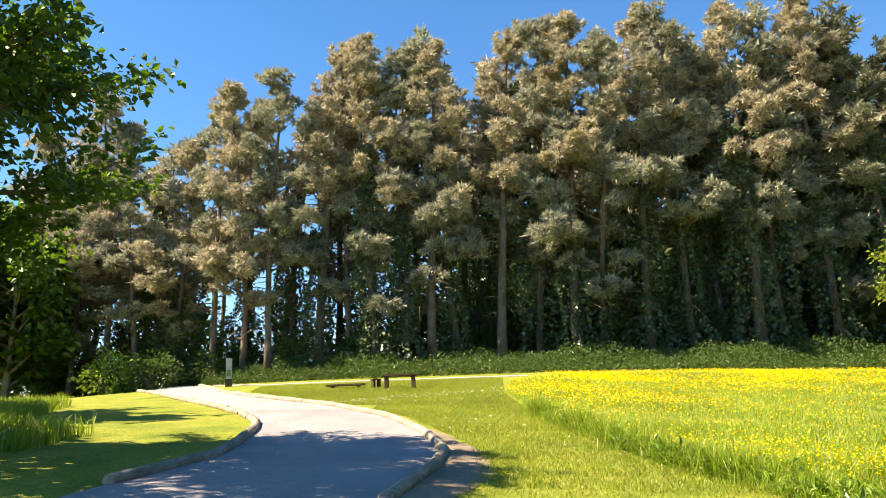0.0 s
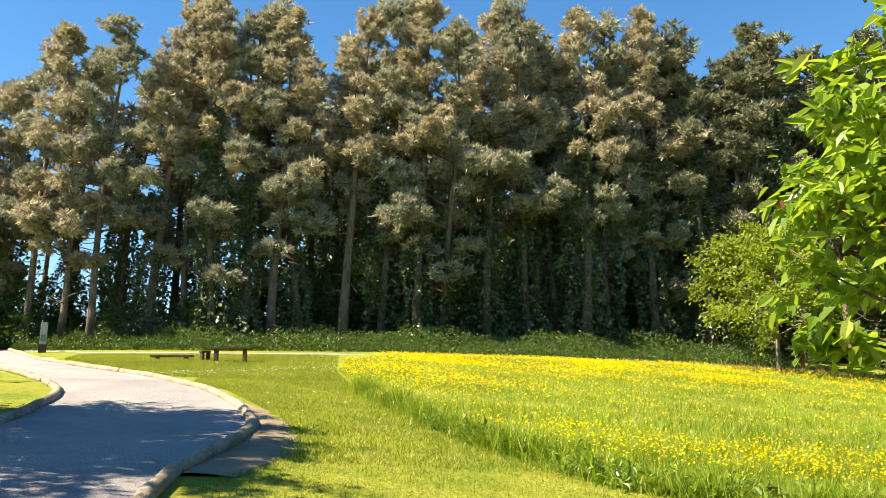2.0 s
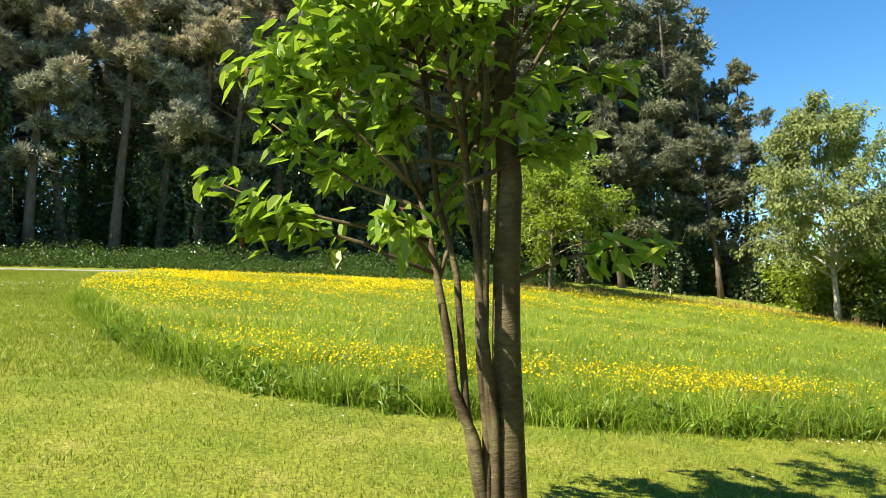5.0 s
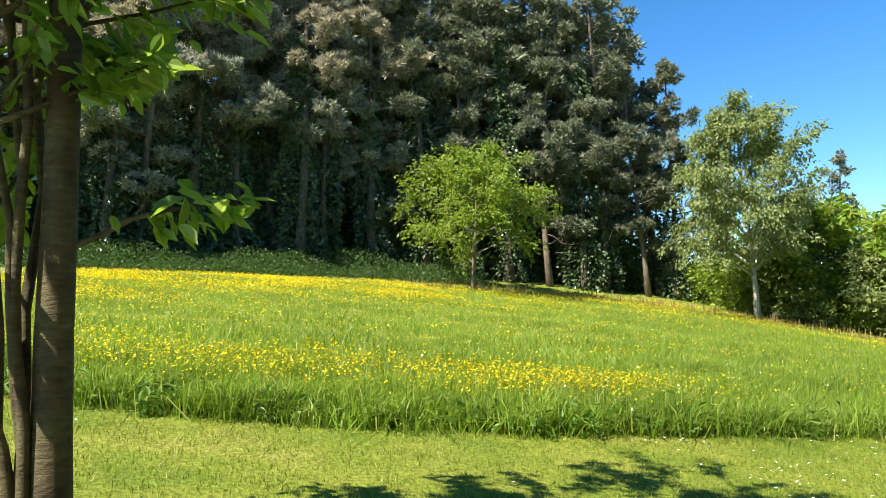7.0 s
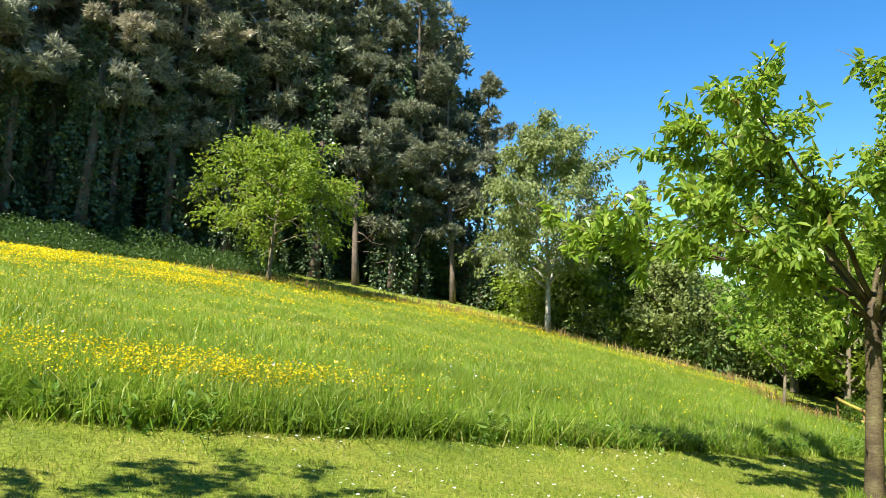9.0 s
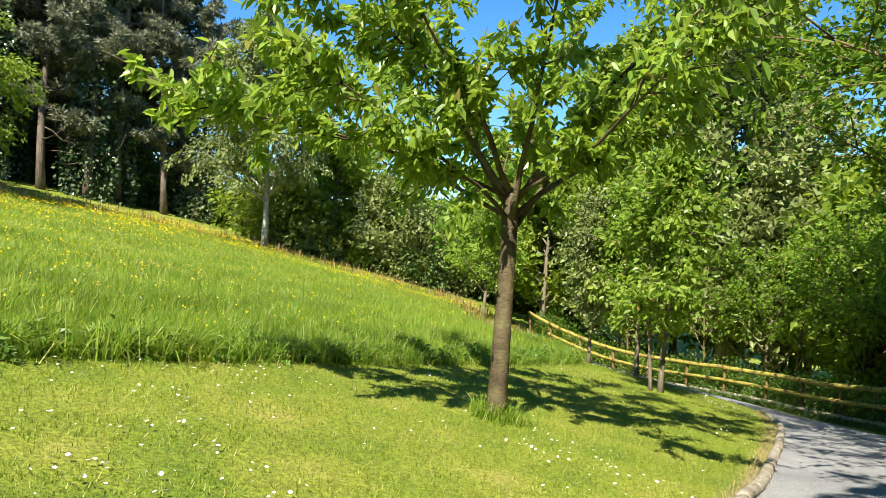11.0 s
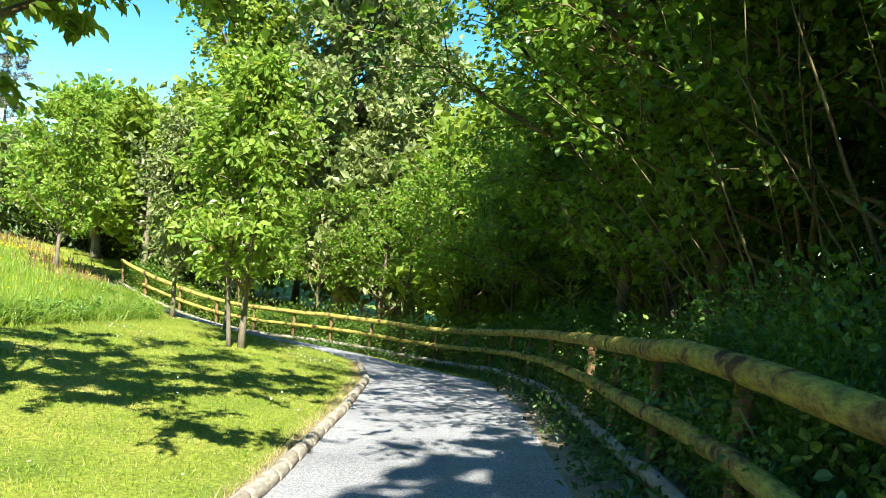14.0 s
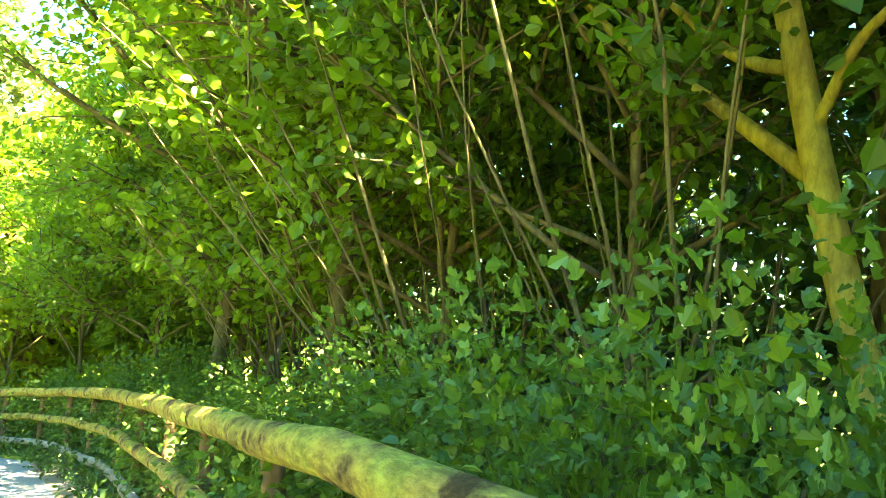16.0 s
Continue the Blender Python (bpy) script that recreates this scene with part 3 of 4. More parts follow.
wood_rng = np.random.default_rng(77)
FRONT = [(-24.5, None), (-21.6, None), (-19.2, None), (-17.2, None), (-15.6, 3), (-12.9, None), (-11.0, None), (-9.4, None), (-7.0, 1), (-5.1, None),
         (-3.7, 0), (-2.1, 1), (-0.8, None), (0.7, 3), (2.8, None), (4.9, 2), (6.7, 1), (8.3, 3), (10.9, 0), (13.4, 1), (16.4, 0), (18.2, 2),
         (20.9, 1), (22.4, 3), (24.2, 0), (26.8, 1), (29.2, 2), (31.4, None), (33.6, 0), (35.6, 1), (37.6, None), (39.6, 1)]
for k, (x, ivy) in enumerate(FRONT):
    y = 39.3 + wood_rng.uniform(-0.9, 0.9) - max(0, x - 24) * 0.28 + max(0, -8 - x) * 0.25
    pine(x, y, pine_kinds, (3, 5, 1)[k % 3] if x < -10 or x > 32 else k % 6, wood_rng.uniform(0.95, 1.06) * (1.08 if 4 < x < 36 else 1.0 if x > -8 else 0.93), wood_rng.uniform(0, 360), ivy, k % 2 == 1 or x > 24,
         7 if ivy == 3 and x > 0 else wood_rng.normal(0, 1.2))
for depth, count in ((43.0, 26), (47.0, 24), (53.0, 18)):
    for k in range(count):
        x = -30 + 70 * (k + wood_rng.uniform(0.1, 0.9)) / count
        if depth > 45 and x < 2 and k % 3:
            continue
        y = depth + wood_rng.uniform(-1.6, 1.6) - max(0, x - 26) * 0.25 + max(0, -8 - x) * 0.25
        ivy = (1, 0, 2, 0)[int(wood_rng.integers(4))] if depth < 50 else None
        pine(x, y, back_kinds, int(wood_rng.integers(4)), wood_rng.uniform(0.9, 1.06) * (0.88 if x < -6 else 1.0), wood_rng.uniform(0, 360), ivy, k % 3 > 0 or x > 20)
for k in range(17):
    x = 15.5 + 1.55 * k
    pine(x, 41.2 + 1.8 * (k % 2) - max(0, x - 24) * 0.28, back_kinds, k % 4, 1.02, k * 67, 0 if k % 2 else 2, True)
for x, y, s in ((53, 36, 0.62), (56, 34, 0.58), (59, 31, 0.55), (47.5, 38.5, 0.62)):
    pine(x, y, back_kinds, 2, s, x * 40, None, True)


def cloud(r, count, radii, hollow=0.45):
    """Points in a lumpy rounded mass, thick towards its outside."""
    d = unit(r.normal(0, 1, (count, 3)))
    lump = 1 + 0.22 * np.sin(d[:, 0] * 5 + d[:, 2] * 3) + 0.2 * np.sin(d[:, 1] * 6 - d[:, 2] * 4 + 1)
    return d * (hollow + (1 - hollow) * r.uniform(0, 1, count) ** 0.6)[:, None] * lump[:, None] * np.asarray(radii), d


def bush_mesh(seed, radii, count, size, aspect=0.6, full=False):
    r = np.random.default_rng(seed)
    points, d = cloud(r, count, radii)
    points[:, 2] += radii[2] * 0.75
    keep = points[:, 2] > 0.02
    return leaves_mesh("leaves", points[keep], r, size, aspect, 0.25, d[keep] * 1.2, 0.6, 0.12, full=full)


def stems_mesh(seed, count, height, radius, flare):
    r = np.random.default_rng(seed)
    wood = Wood(5)
    for _ in range(count):
        a = r.uniform(0, 6.28)
        wood.stem(curve_points((0.15 * math.cos(a), 0.15 * math.sin(a), -0.1), (flare * math.cos(a), flare * math.sin(a), 1), height * r.uniform(0.7, 1.1), r, 6, 0.07), np.linspace(radius * r.uniform(0.6, 1.2), 0.008, 6))
    return wood.mesh("stems")


bush_kinds = [(stems_mesh(300 + k, 6, rad[2] * 1.4, 0.04, 0.45), bush_mesh(310 + k, rad, n, s)) for k, (rad, n, s) in enumerate(
    (((2.0, 1.8, 1.6), 1800, 0.22), ((1.4, 1.4, 1.2), 1300, 0.19), ((2.4, 2.0, 2.4), 1900, 0.27), ((0.9, 0.9, 0.75), 1300, 0.13)))]


def bush(x, y, kind, scale, turn, material, label, group):
    thing = tagged(new("bush"), label, "bush", group)
    thing.matrix_basis = spot(x, y, turn) @ Matrix.Diagonal((scale, scale, scale, 1))
    part("wood", bush_kinds[kind][0], GREY_BARK, thing)
    leaves = part("foliage", bush_kinds[kind][1], SHRUB, thing)
    leaves.material_slots[0].link = "OBJECT"
    leaves.material_slots[0].material = material


DARK_BUSH = "dark green evergreen bush under the pines"
for k in range(64):
    x = -26 + 70 * (k + wood_rng.uniform(0, 1)) / 64
    back = wood_rng.uniform(0.2, 6.5)
    bush(x, 39.6 + back - max(0, x - 24) * 0.28 + max(0, -8 - x) * 0.25, (0, 1, 2, 0)[k % 4], wood_rng.uniform(0.7, 1.15), wood_rng.uniform(0, 360), SHRUB if k % 3 else IVY, DARK_BUSH, "bushes under the pines")
for k in range(36):
    x = 4 + 42 * (k + wood_rng.uniform(0, 1)) / 36
    bush(x, 52 + wood_rng.uniform(-2, 6) - max(0, x - 24) * 0.28, 2, wood_rng.uniform(1.2, 1.7), wood_rng.uniform(0, 360), IVY, DARK_BUSH, "bushes under the pines")
for k in range(34):
    f = k / 33
    bush(40.5 + 7 * f + wood_rng.uniform(-1.5, 3.0) + 5 * f * (1 - f), 33.5 - 19 * f + wood_rng.uniform(-1, 1), (0, 2, 1)[k % 3], wood_rng.uniform(0.8, 1.25), wood_rng.uniform(0, 360), (WOOD_LEAF, SHRUB, WOOD_LEAF, BIRCH_LEAF)[k % 4], "leafy green bush at the foot of the meadow", "bushes below the meadow")
for k in range(16):
    bush(3 + 2.4 * k + wood_rng.uniform(-0.6, 0.6), 59 - max(0, 2.4 * k - 21) * 0.3, 2, wood_rng.uniform(2.2, 2.9), k * 71, IVY, DARK_BUSH, "bushes under the pines")
bush(-17.3, 38.2, 1, 1.0, 20, BRIGHT, "fresh green bush at the edge of the wood", "bushes by the far path")
bush(-15.2, 38.4, 3, 1.4, 70, WEEDS, "pale green low bush at the edge of the wood", "bushes by the far path")
bush(-12.6, 40.2, 3, 1.3, 140, WEEDS, "pale green low bush at the edge of the wood", "bushes by the far path")


def broad_meshes(seed, height, girth, crown_low, crown_r, limbs, leaves, size, aspect=0.55, droop=0.4, rise=0.5, tip=0.25, twigs=5, bend=0.2, lean=(0, 0), shape=0.7, trunk_top=0.92, full=False, limb_r=0.42, loose=0.8):
    """A broadleaved tree: trunk, limbs and twigs as one piece of wood, and its leaves along the twigs."""
    r = np.random.default_rng(seed)
    wood = Wood(7)
    trunk = curve_points((0, 0, -0.25), (lean[0], lean[1], 1), height * trunk_top, r, 9, 0.025, 0.05)
    radii = np.linspace(girth, girth * 0.12, 9)
    radii[0] *= 1.3
    wood.stem(trunk, radii, 10)
    ends, ways = [], []
    for k in range(limbs):
        f = crown_low + (0.97 - crown_low) * (k + r.uniform(0, 0.8)) / limbs
        start = np.array([np.interp(f, np.linspace(0, 1, 9), trunk[:, i]) for i in range(3)])
        angle = k * 2.4 + r.uniform(-0.4, 0.4)
        g = (f - crown_low) / (1 - crown_low)
        reach = crown_r * (tip + (1 - tip) * math.sin(math.pi * min(1, shape * 0.5 + g * (1 - shape * 0.5))) ** 0.8) * r.uniform(0.75, 1.1)
        limb = curve_points(start, (math.cos(angle), math.sin(angle), rise * r.uniform(0.6, 1.4)), reach, r, 6, 0.08, bend)
        wood.stem(limb, np.linspace(girth * limb_r * (1.15 - 0.8 * g), 0.012, 6), 6)
        for j in range(twigs):
            u = r.uniform(0.3, 1.0) if j else 0.97
            p = np.array([np.interp(u, np.linspace(0, 1, 6), limb[:, i]) for i in range(3)])
            way = unit(limb[-1] - limb[0] + r.normal(0, 0.55 * reach, 3))
            twig = curve_points(p, way, reach * r.uniform(0.28, 0.5), r, 4, 0.15, -droop * 0.3)
            wood.stem(twig, np.linspace(0.016, 0.004, 4), 3)
            ends.append(twig)
            ways.append(way)
    ends, ways = np.array(ends), np.array(ways)
    pick = r.integers(0, len(ends), leaves)
    u = r.uniform(0.0, 1.05, leaves) * 3
    i = np.minimum(u.astype(int), 2)
    base = ends[pick, i] + (ends[pick, i + 1] - ends[pick, i]) * (u - i)[:, None]
    base += r.normal(0, size * loose, (leaves, 3))
    return wood.mesh("trunk"), leaves_mesh("crown", base, r, size, aspect, droop, ways[pick] * 0.8, 0.5, 0.14, full=full)


def broad_tree(name, at, meshes, bark, leaf, label, category="tree", group="", turn=0.0, scale=1.0):
    tree = tagged(new(name), label, category, group)
    tree.matrix_basis = spot(at[0], at[1], turn) @ Matrix.Diagonal((scale, scale, scale, 1))
    part("trunk", meshes[0], bark, tree)
    crown = part("crown", meshes[1], leaf, tree)
    crown.material_slots[0].link = "OBJECT"
    crown.material_slots[0].material = leaf
    return tree


def cherry_meshes(seed):
    """A cherry with a clean stem that forks into rising, spreading limbs hung with bunches of long leaves."""
    r = np.random.default_rng(seed)
    wood = Wood(8)
    stem = resample([(0, 0, -0.25), (0.02, 0.0, 0.3), (0.07, -0.03, 1.5), (0.14, -0.04, 2.75)], 10)
    wood.stem(stem, np.array([0.165, 0.135, 0.118, 0.112, 0.108, 0.105, 0.103, 0.101, 0.102, 0.09]), 12)
    twigs, ways = [], []
    for k in range(15):
        a = k * 2.4 + r.uniform(-0.3, 0.3)
        low = k % 3 == 0
        start = stem[-1] - [0, 0, r.uniform(0.0, 0.55)]
        reach = r.uniform(3.2, 4.3) if low else r.uniform(3.2, 4.9)
        rise = r.uniform(0.2, 0.5) if low else r.uniform(0.6, 1.8)
        limb = curve_points(start, (math.cos(a), math.sin(a), rise), reach, r, 9, 0.07, -0.12 if low else -0.1)
        wood.stem(limb, np.linspace(0.03 if low else 0.042, 0.008, 9), 7)
        for j in range(17):
            u = r.uniform(0.22, 1.0) if j else 1.0
            p = np.array([np.interp(u, np.linspace(0, 1, 9), limb[:, i]) for i in range(3)])
            way = unit(unit(limb[-1] - limb[0]) + r.normal(0, 0.6, 3) * [1, 1, 0.5])
            twig = curve_points(p, way, r.uniform(0.5, 1.25), r, 4, 0.14, -0.25)
            wood.stem(twig, np.linspace(0.013, 0.004, 4), 3)
            twigs.append(twig)
            ways.append(way)
    twigs, ways = np.array(twigs), np.array(ways)
    # leaves sit in bunches of about eight at knots along the twigs
    knots = 2100
    pick = r.integers(0, len(twigs), knots)
    u = r.uniform(0.1, 1.0, knots) * 2.999
    i = u.astype(int)
    at = twigs[pick, i] + (twigs[pick, i + 1] - twigs[pick, i]) * (u - i)[:, None]
    at, way = np.repeat(at, 8, axis=0), np.repeat(ways[pick], 8, axis=0)
    at = at + r.normal(0, 0.055, at.shape)
    return wood.mesh("trunk"), leaves_mesh("crown", at, r, 0.15, 0.42, 0.6, way * 0.6, 0.9, 0.12, full=True)


broad_tree("cherry_tree", (17.45, 3.15), cherry_meshes(401), CHERRY_BARK, CHERRY_LEAF, "young cherry tree with drooping fresh green leaves on the lawn", turn=30)
broad_tree("sapling_tree", (23.6, 32.4), broad_meshes(402, 7.8, 0.12, 0.22, 4.0, 28, 11000, 0.24, 0.5, 0.6, 0.35, 0.2, 7, 0.1, shape=1.0), GREY_BARK, WOOD_LEAF, "small spreading tree with bright green leaves before the dark pines", turn=80)
broad_tree("birch_tree", (37.2, 26.3), broad_meshes(403, 12.3, 0.17, 0.2, 4.3, 34, 24000, 0.2, 0.6, 1.3, 0.9, 0.3, 9, -0.3), PALE_BARK, BIRCH_LEAF, "birch with a pale trunk and light drooping foliage", turn=10)
maple_meshes = broad_meshes(404, 6.2, 0.075, 0.2, 1.7, 30, 6000, 0.17, 0.55, 0.6, 1.3, 0.3, 6, 0.5, full=True)
broad_tree("young_tree", (27.3, 3.6), maple_meshes, GREY_BARK, CHERRY_LEAF, "slender young tree with bright leaves by the path", turn=0, group="young trees along the path")
broad_tree("young_tree", (27.05, 3.75), broad_meshes(405, 5.0, 0.05, 0.25, 1.1, 12, 900, 0.15, 0.55, 0.6, 1.4, 0.3, 5, 0.5, lean=(0.06, -0.05)), GREY_BARK, CHERRY_LEAF, "thin second stem beside the young tree", turn=120, group="young trees along the path")
broad_tree("young_tree", (30.6, 5.1), maple_meshes, GREY_BARK, CHERRY_LEAF, "slender young tree with bright leaves by the path", turn=100, scale=0.95, group="young trees along the path")
broad_tree("young_tree", (31.1, 6.7), maple_meshes, GREY_BARK, BIRCH_LEAF, "slender young tree with pale green leaves by the path", turn=200, scale=0.85, group="young trees along the path")
broad_tree("young_tree", (36.6, 13.2), maple_meshes, GREY_BARK, CHERRY_LEAF, "slender young tree with bright leaves by the path", turn=290, scale=1.0, group="young trees along the path")

wood_kinds = [broad_meshes(420 + k, h, 0.2, 0.1, cr, 20, n, s, 0.65, 0.4, 0.7, 0.25, 9, 0.25) for k, (h, cr, n, s) in enumerate(((9, 3.6, 5500, 0.42), (12, 4.4, 6500, 0.48), (7, 3.2, 5000, 0.36)))]
FAR_TREES = [(43.5, 13.5, 0, 0.85), (46, 17, 2, 1.1), (44.5, 9.5, 2, 1.0), (47, 12, 0, 1.0), (50, 20, 1, 0.5), (49, 24, 0, 0.55), (47, 5.5, 0, 1.05), (43, 3.0, 2, 1.1), (40, -1.0, 0, 0.95), (37, -3.5, 2, 1.05),
             (52, 9, 1, 1.0), (51, 2, 1, 1.05), (46, -2, 1, 1.0), (42, -7, 1, 1.0), (55, 15, 1, 0.6), (57, 22, 1, 0.5), (54, 28, 0, 0.6), (60, 8, 1, 1.15), (47, 29, 2, 0.9), (44, 23, 2, 0.8), (59, 0, 1, 1.1), (53, -6, 1, 1.2), (44, 27.5, 0, 0.8), (62, 30, 1, 0.5)]
for k, (x, y, kind, s) in enumerate(FAR_TREES):
    broad_tree("woodland_tree", (x, y), wood_kinds[kind], GREY_BARK, (WOOD_LEAF, BRIGHT, WOOD_LEAF, BIRCH_LEAF)[k % 4], "bushy green woodland tree beyond the fence", "tree", "trees beyond the fence", k * 67, s)
poplar_meshes = broad_meshes(430, 17, 0.3, 0.2, 4.2, 34, 15000, 0.3, 0.8, 0.5, 1.1, 0.35, 9, 0.4)
for k, (x, y, s) in enumerate(((48, 3.0, 1.0), (45.5, 9.5, 0.95), (44, 5.0, 1.05), (41.5, -3.5, 0.95), (36.5, -7.0, 0.9))):
    broad_tree("poplar_tree", (x, y), poplar_meshes, GREY_BARK, BIRCH_LEAF if k % 2 == 0 else WOOD_LEAF, "tall grey-green poplar rising above the wood", "tree", "poplars above the wood", 40 + k * 75, s)
for k in range(12):
    broad_tree("woodland_tree", (-44 + 2.0 * k + 3 * (k % 2), 26 + 1.4 * k + 4 * (k % 3)), wood_kinds[k % 3], GREY_BARK, OAK_LEAF, "dark woodland tree beyond the far path", "tree", "trees beyond the far path", k * 50, 1.0)
broad_tree("purple_tree", (40.6, -0.8), broad_meshes(431, 8.8, 0.2, 0.2, 2.0, 24, 5500, 0.2, 0.65, 0.4, 0.9, 0.3, 8, 0.3), GREY_BARK, PURPLE_LEAF, "dark purple-leaved tree among the green ones", turn=40)

# ---- hedge beyond the fence ----
hazel_kinds = [broad_meshes(440 + k, h, 0.07, 0.3, cr, 20, n, s, 0.8, 0.35, 0.75, 0.4, 9, -0.1, full=k < 2) for k, (h, cr, n, s) in enumerate(((7.0, 3.1, 7500, 0.11), (6.2, 2.8, 6500, 0.10), (7.0, 3.2, 4500, 0.16)))]
dense_hazel = broad_meshes(446, 7.0, 0.07, 0.28, 2.7, 30, 14000, 0.1, 0.8, 0.35, 0.6, 0.5, 11, -0.1, full=True)
HEDGE_TREES = [(6.5, -5.5, 0, 1.0), (9.8, -5.2, 1, 1.05), (12.6, -4.9, 0, 1.0), (14.0, -5.9, 1, 1.1), (19.0, -5.2, 3, 1.0), (21.2, -4.9, 3, 1.05), (23.5, -4.7, 3, 1.0), (25.8, -4.4, 3, 1.05), (28.2, -4.0, 3, 1.0),
               (30.6, -3.3, 3, 0.95), (33.2, -2.0, 0, 0.9), (35.8, -0.4, 1, 0.9), (38.4, 1.6, 0, 0.85), (40.2, 5.0, 1, 0.85), (41.5, 8.5, 0, 0.8)]
for k, (x, y, kind, s) in enumerate(HEDGE_TREES):
    # sunlit colour from x = 20 on, shaded colour before it
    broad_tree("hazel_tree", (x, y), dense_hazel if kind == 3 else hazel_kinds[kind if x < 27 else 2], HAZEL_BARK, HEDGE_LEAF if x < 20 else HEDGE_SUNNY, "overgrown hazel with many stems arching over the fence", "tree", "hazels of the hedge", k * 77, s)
for k in range(16):
    broad_tree("hazel_tree", (5 + 2.4 * k, -8.2 + 0.5 * math.sin(k * 2.1) + max(0, k - 9) * 0.75), hazel_kinds[2], HAZEL_BARK, HEDGE_LEAF, "overgrown hazel at the back of the hedge", "tree", "hazels of the hedge", k * 131, 1.15)
lime_kinds = [broad_meshes(480 + k, h, 0.13, 0.36, cr, 40, n, 0.115, 0.72, 0.5, 0.4, 0.45, 12, -0.05, shape=1.0) for k, (h, cr, n) in enumerate(((10.5, 4.6, 26000), (9.0, 4.0, 21000)))]
# the first two limes stay out of view, added to shade the hedge ahead
for k, (x, y, kind, s) in enumerate(((4.5, -5.4, 0, 1.0), (9.3, -6.6, 0, 1.0), (13.6, -6.9, 0, 1.0), (18.2, -7.0, 0, 1.2), (22.4, -4.2, 0, 1.1), (26.4, -3.7, 0, 1.1), (31, -5.0, 0, 0.9))):
    # same split as the hazels: shade and sun put into the leaf colour
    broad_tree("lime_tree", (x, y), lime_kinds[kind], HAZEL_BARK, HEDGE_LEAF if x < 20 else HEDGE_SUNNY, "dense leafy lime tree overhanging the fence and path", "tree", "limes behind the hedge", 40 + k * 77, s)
# unseen oaks, added only to block the sun from the hedge
for k, (x, y, s) in enumerate(((-2, -10.5, 1.3), (3, -9.4, 1.35), (7.2, -9.0, 1.4), (10.6, -9.8, 1.35))):
    broad_tree("oak_tree", (x, y), wood_kinds[1], GREY_BARK, OAK_LEAF, "unseen tall oak added to keep sun off the hedge", "tree", "oaks behind the hedge", k * 70, s)
# coppiced stools whose many rods fan out behind the fence
for k, (x, y, count, height, flare) in enumerate(((20.3, -5.0, 26, 5.0, 0.75), (18.4, -5.2, 20, 4.6, 0.6), (22.6, -4.9, 20, 4.8, 0.7), (25.0, -4.6, 12, 4.6, 0.4), (16.6, -6.2, 14, 5.4, 0.3), (13.8, -5.0, 12, 5.0, 0.35))):
    stool = tagged(new("hazel_stool"), "coppiced hazel stool with many thin upright rods", "shrub", "hazel stools in the hedge")
    stool.matrix_basis = spot(x, y)
    r = np.random.default_rng(600 + k)
    for j in range(count):
        rod = Wood(6)
        a = j * 2.4 + r.uniform(-0.3, 0.3)
        lean = flare * r.uniform(0.3, 1.5)
        rod.stem(curve_points((0.16 * math.cos(a), 0.16 * math.sin(a), -0.1), (lean * math.cos(a), lean * math.sin(a), 1), height * r.uniform(0.7, 1.15), r, 8, 0.06), np.linspace(r.uniform(0.008, 0.03), 0.005, 8))
        part("rod", rod.mesh("rod"), HAZEL_BARK, stool)
mossy = tagged(new("mossy_tree"), "bare tree trunk with yellow mossy bark behind the fence", "tree")
mossy.matrix_basis = pose(17.0, -5.0, 0)
trunk_wood, r = Wood(10), np.random.default_rng(640)
trunk_line = resample([(-0.2, 0, -1.4), (0.14, 0, -0.03), (0.39, 0.02, 0.73), (0.52, 0, 1.33), (0.69, 0, 1.99), (0.95, 0.05, 3.2), (1.3, 0.1, 5.0)], 16)
trunk_wood.stem(trunk_line, np.linspace(0.1, 0.05, 16))
part("trunk", trunk_wood.mesh("trunk"), MOSSY_BARK, mossy)
for line, radius in ((((0.5, 0, 1.0), (0.8, 0.02, 1.25), (1.42, 0.05, 1.73), (2.0, 0.0, 2.1), (2.47, 0.1, 2.62), (3.0, 0.2, 3.4)), 0.055), (((0.66, 0, 1.6), (1.0, -0.05, 1.72), (1.7, -0.1, 2.35), (2.3, -0.1, 3.1)), 0.042), (((0.5, 0, 1.2), (0.2, 0.1, 1.6), (-0.3, 0.1, 1.9)), 0.035)):
    limb = Wood(8)
    line = resample(line, 14)
    limb.stem(line, np.linspace(radius, 0.018, 14))
    part("limb", limb.mesh("limb"), MOSSY_BARK, mossy)
for k in range(13):
    bush(6 + 2.6 * k, -10.5 + 0.6 * math.sin(k), 2, 1.1, k * 80, SHRUB, "dark green bush at the back of the hedge", "bushes behind the hedge")
for k in range(0, 16, 2):
    bush(4 + 2.6 * k, -14 + 0.8 * math.sin(k * 1.7) + max(0, k - 9) * 0.5, 2, 1.7, k * 50, IVY, "tall dark bush at the back of the hedge", "bushes behind the hedge")
# bramble and hawthorn that grow through the rails
thicket_kinds = [bush_mesh(460 + k, (1.15, 0.62, 0.8), 5200, 0.046, 0.75, True) for k in range(3)] + [bush_mesh(465, (1.2, 0.62, 0.8), 1500, 0.085, 0.75)]
lobed_kinds = []
for k in range(2):
    thicket_rng = np.random.default_rng(475 + k)
    lobed_at, lobed_way = cloud(thicket_rng, 4200, (1.15, 0.62, 0.8))
    lobed_at[:, 2] += 0.6
    lobed_kinds.append(leaves_mesh("leaves", lobed_at, thicket_rng, 0.04, 0.85, 0.2, lobed_way * 1.1, 0.6, 0.12, lobed=True))
thicket_stems = stems_mesh(470, 9, 1.15, 0.012, 0.6)
hedge_rng = np.random.default_rng(9)
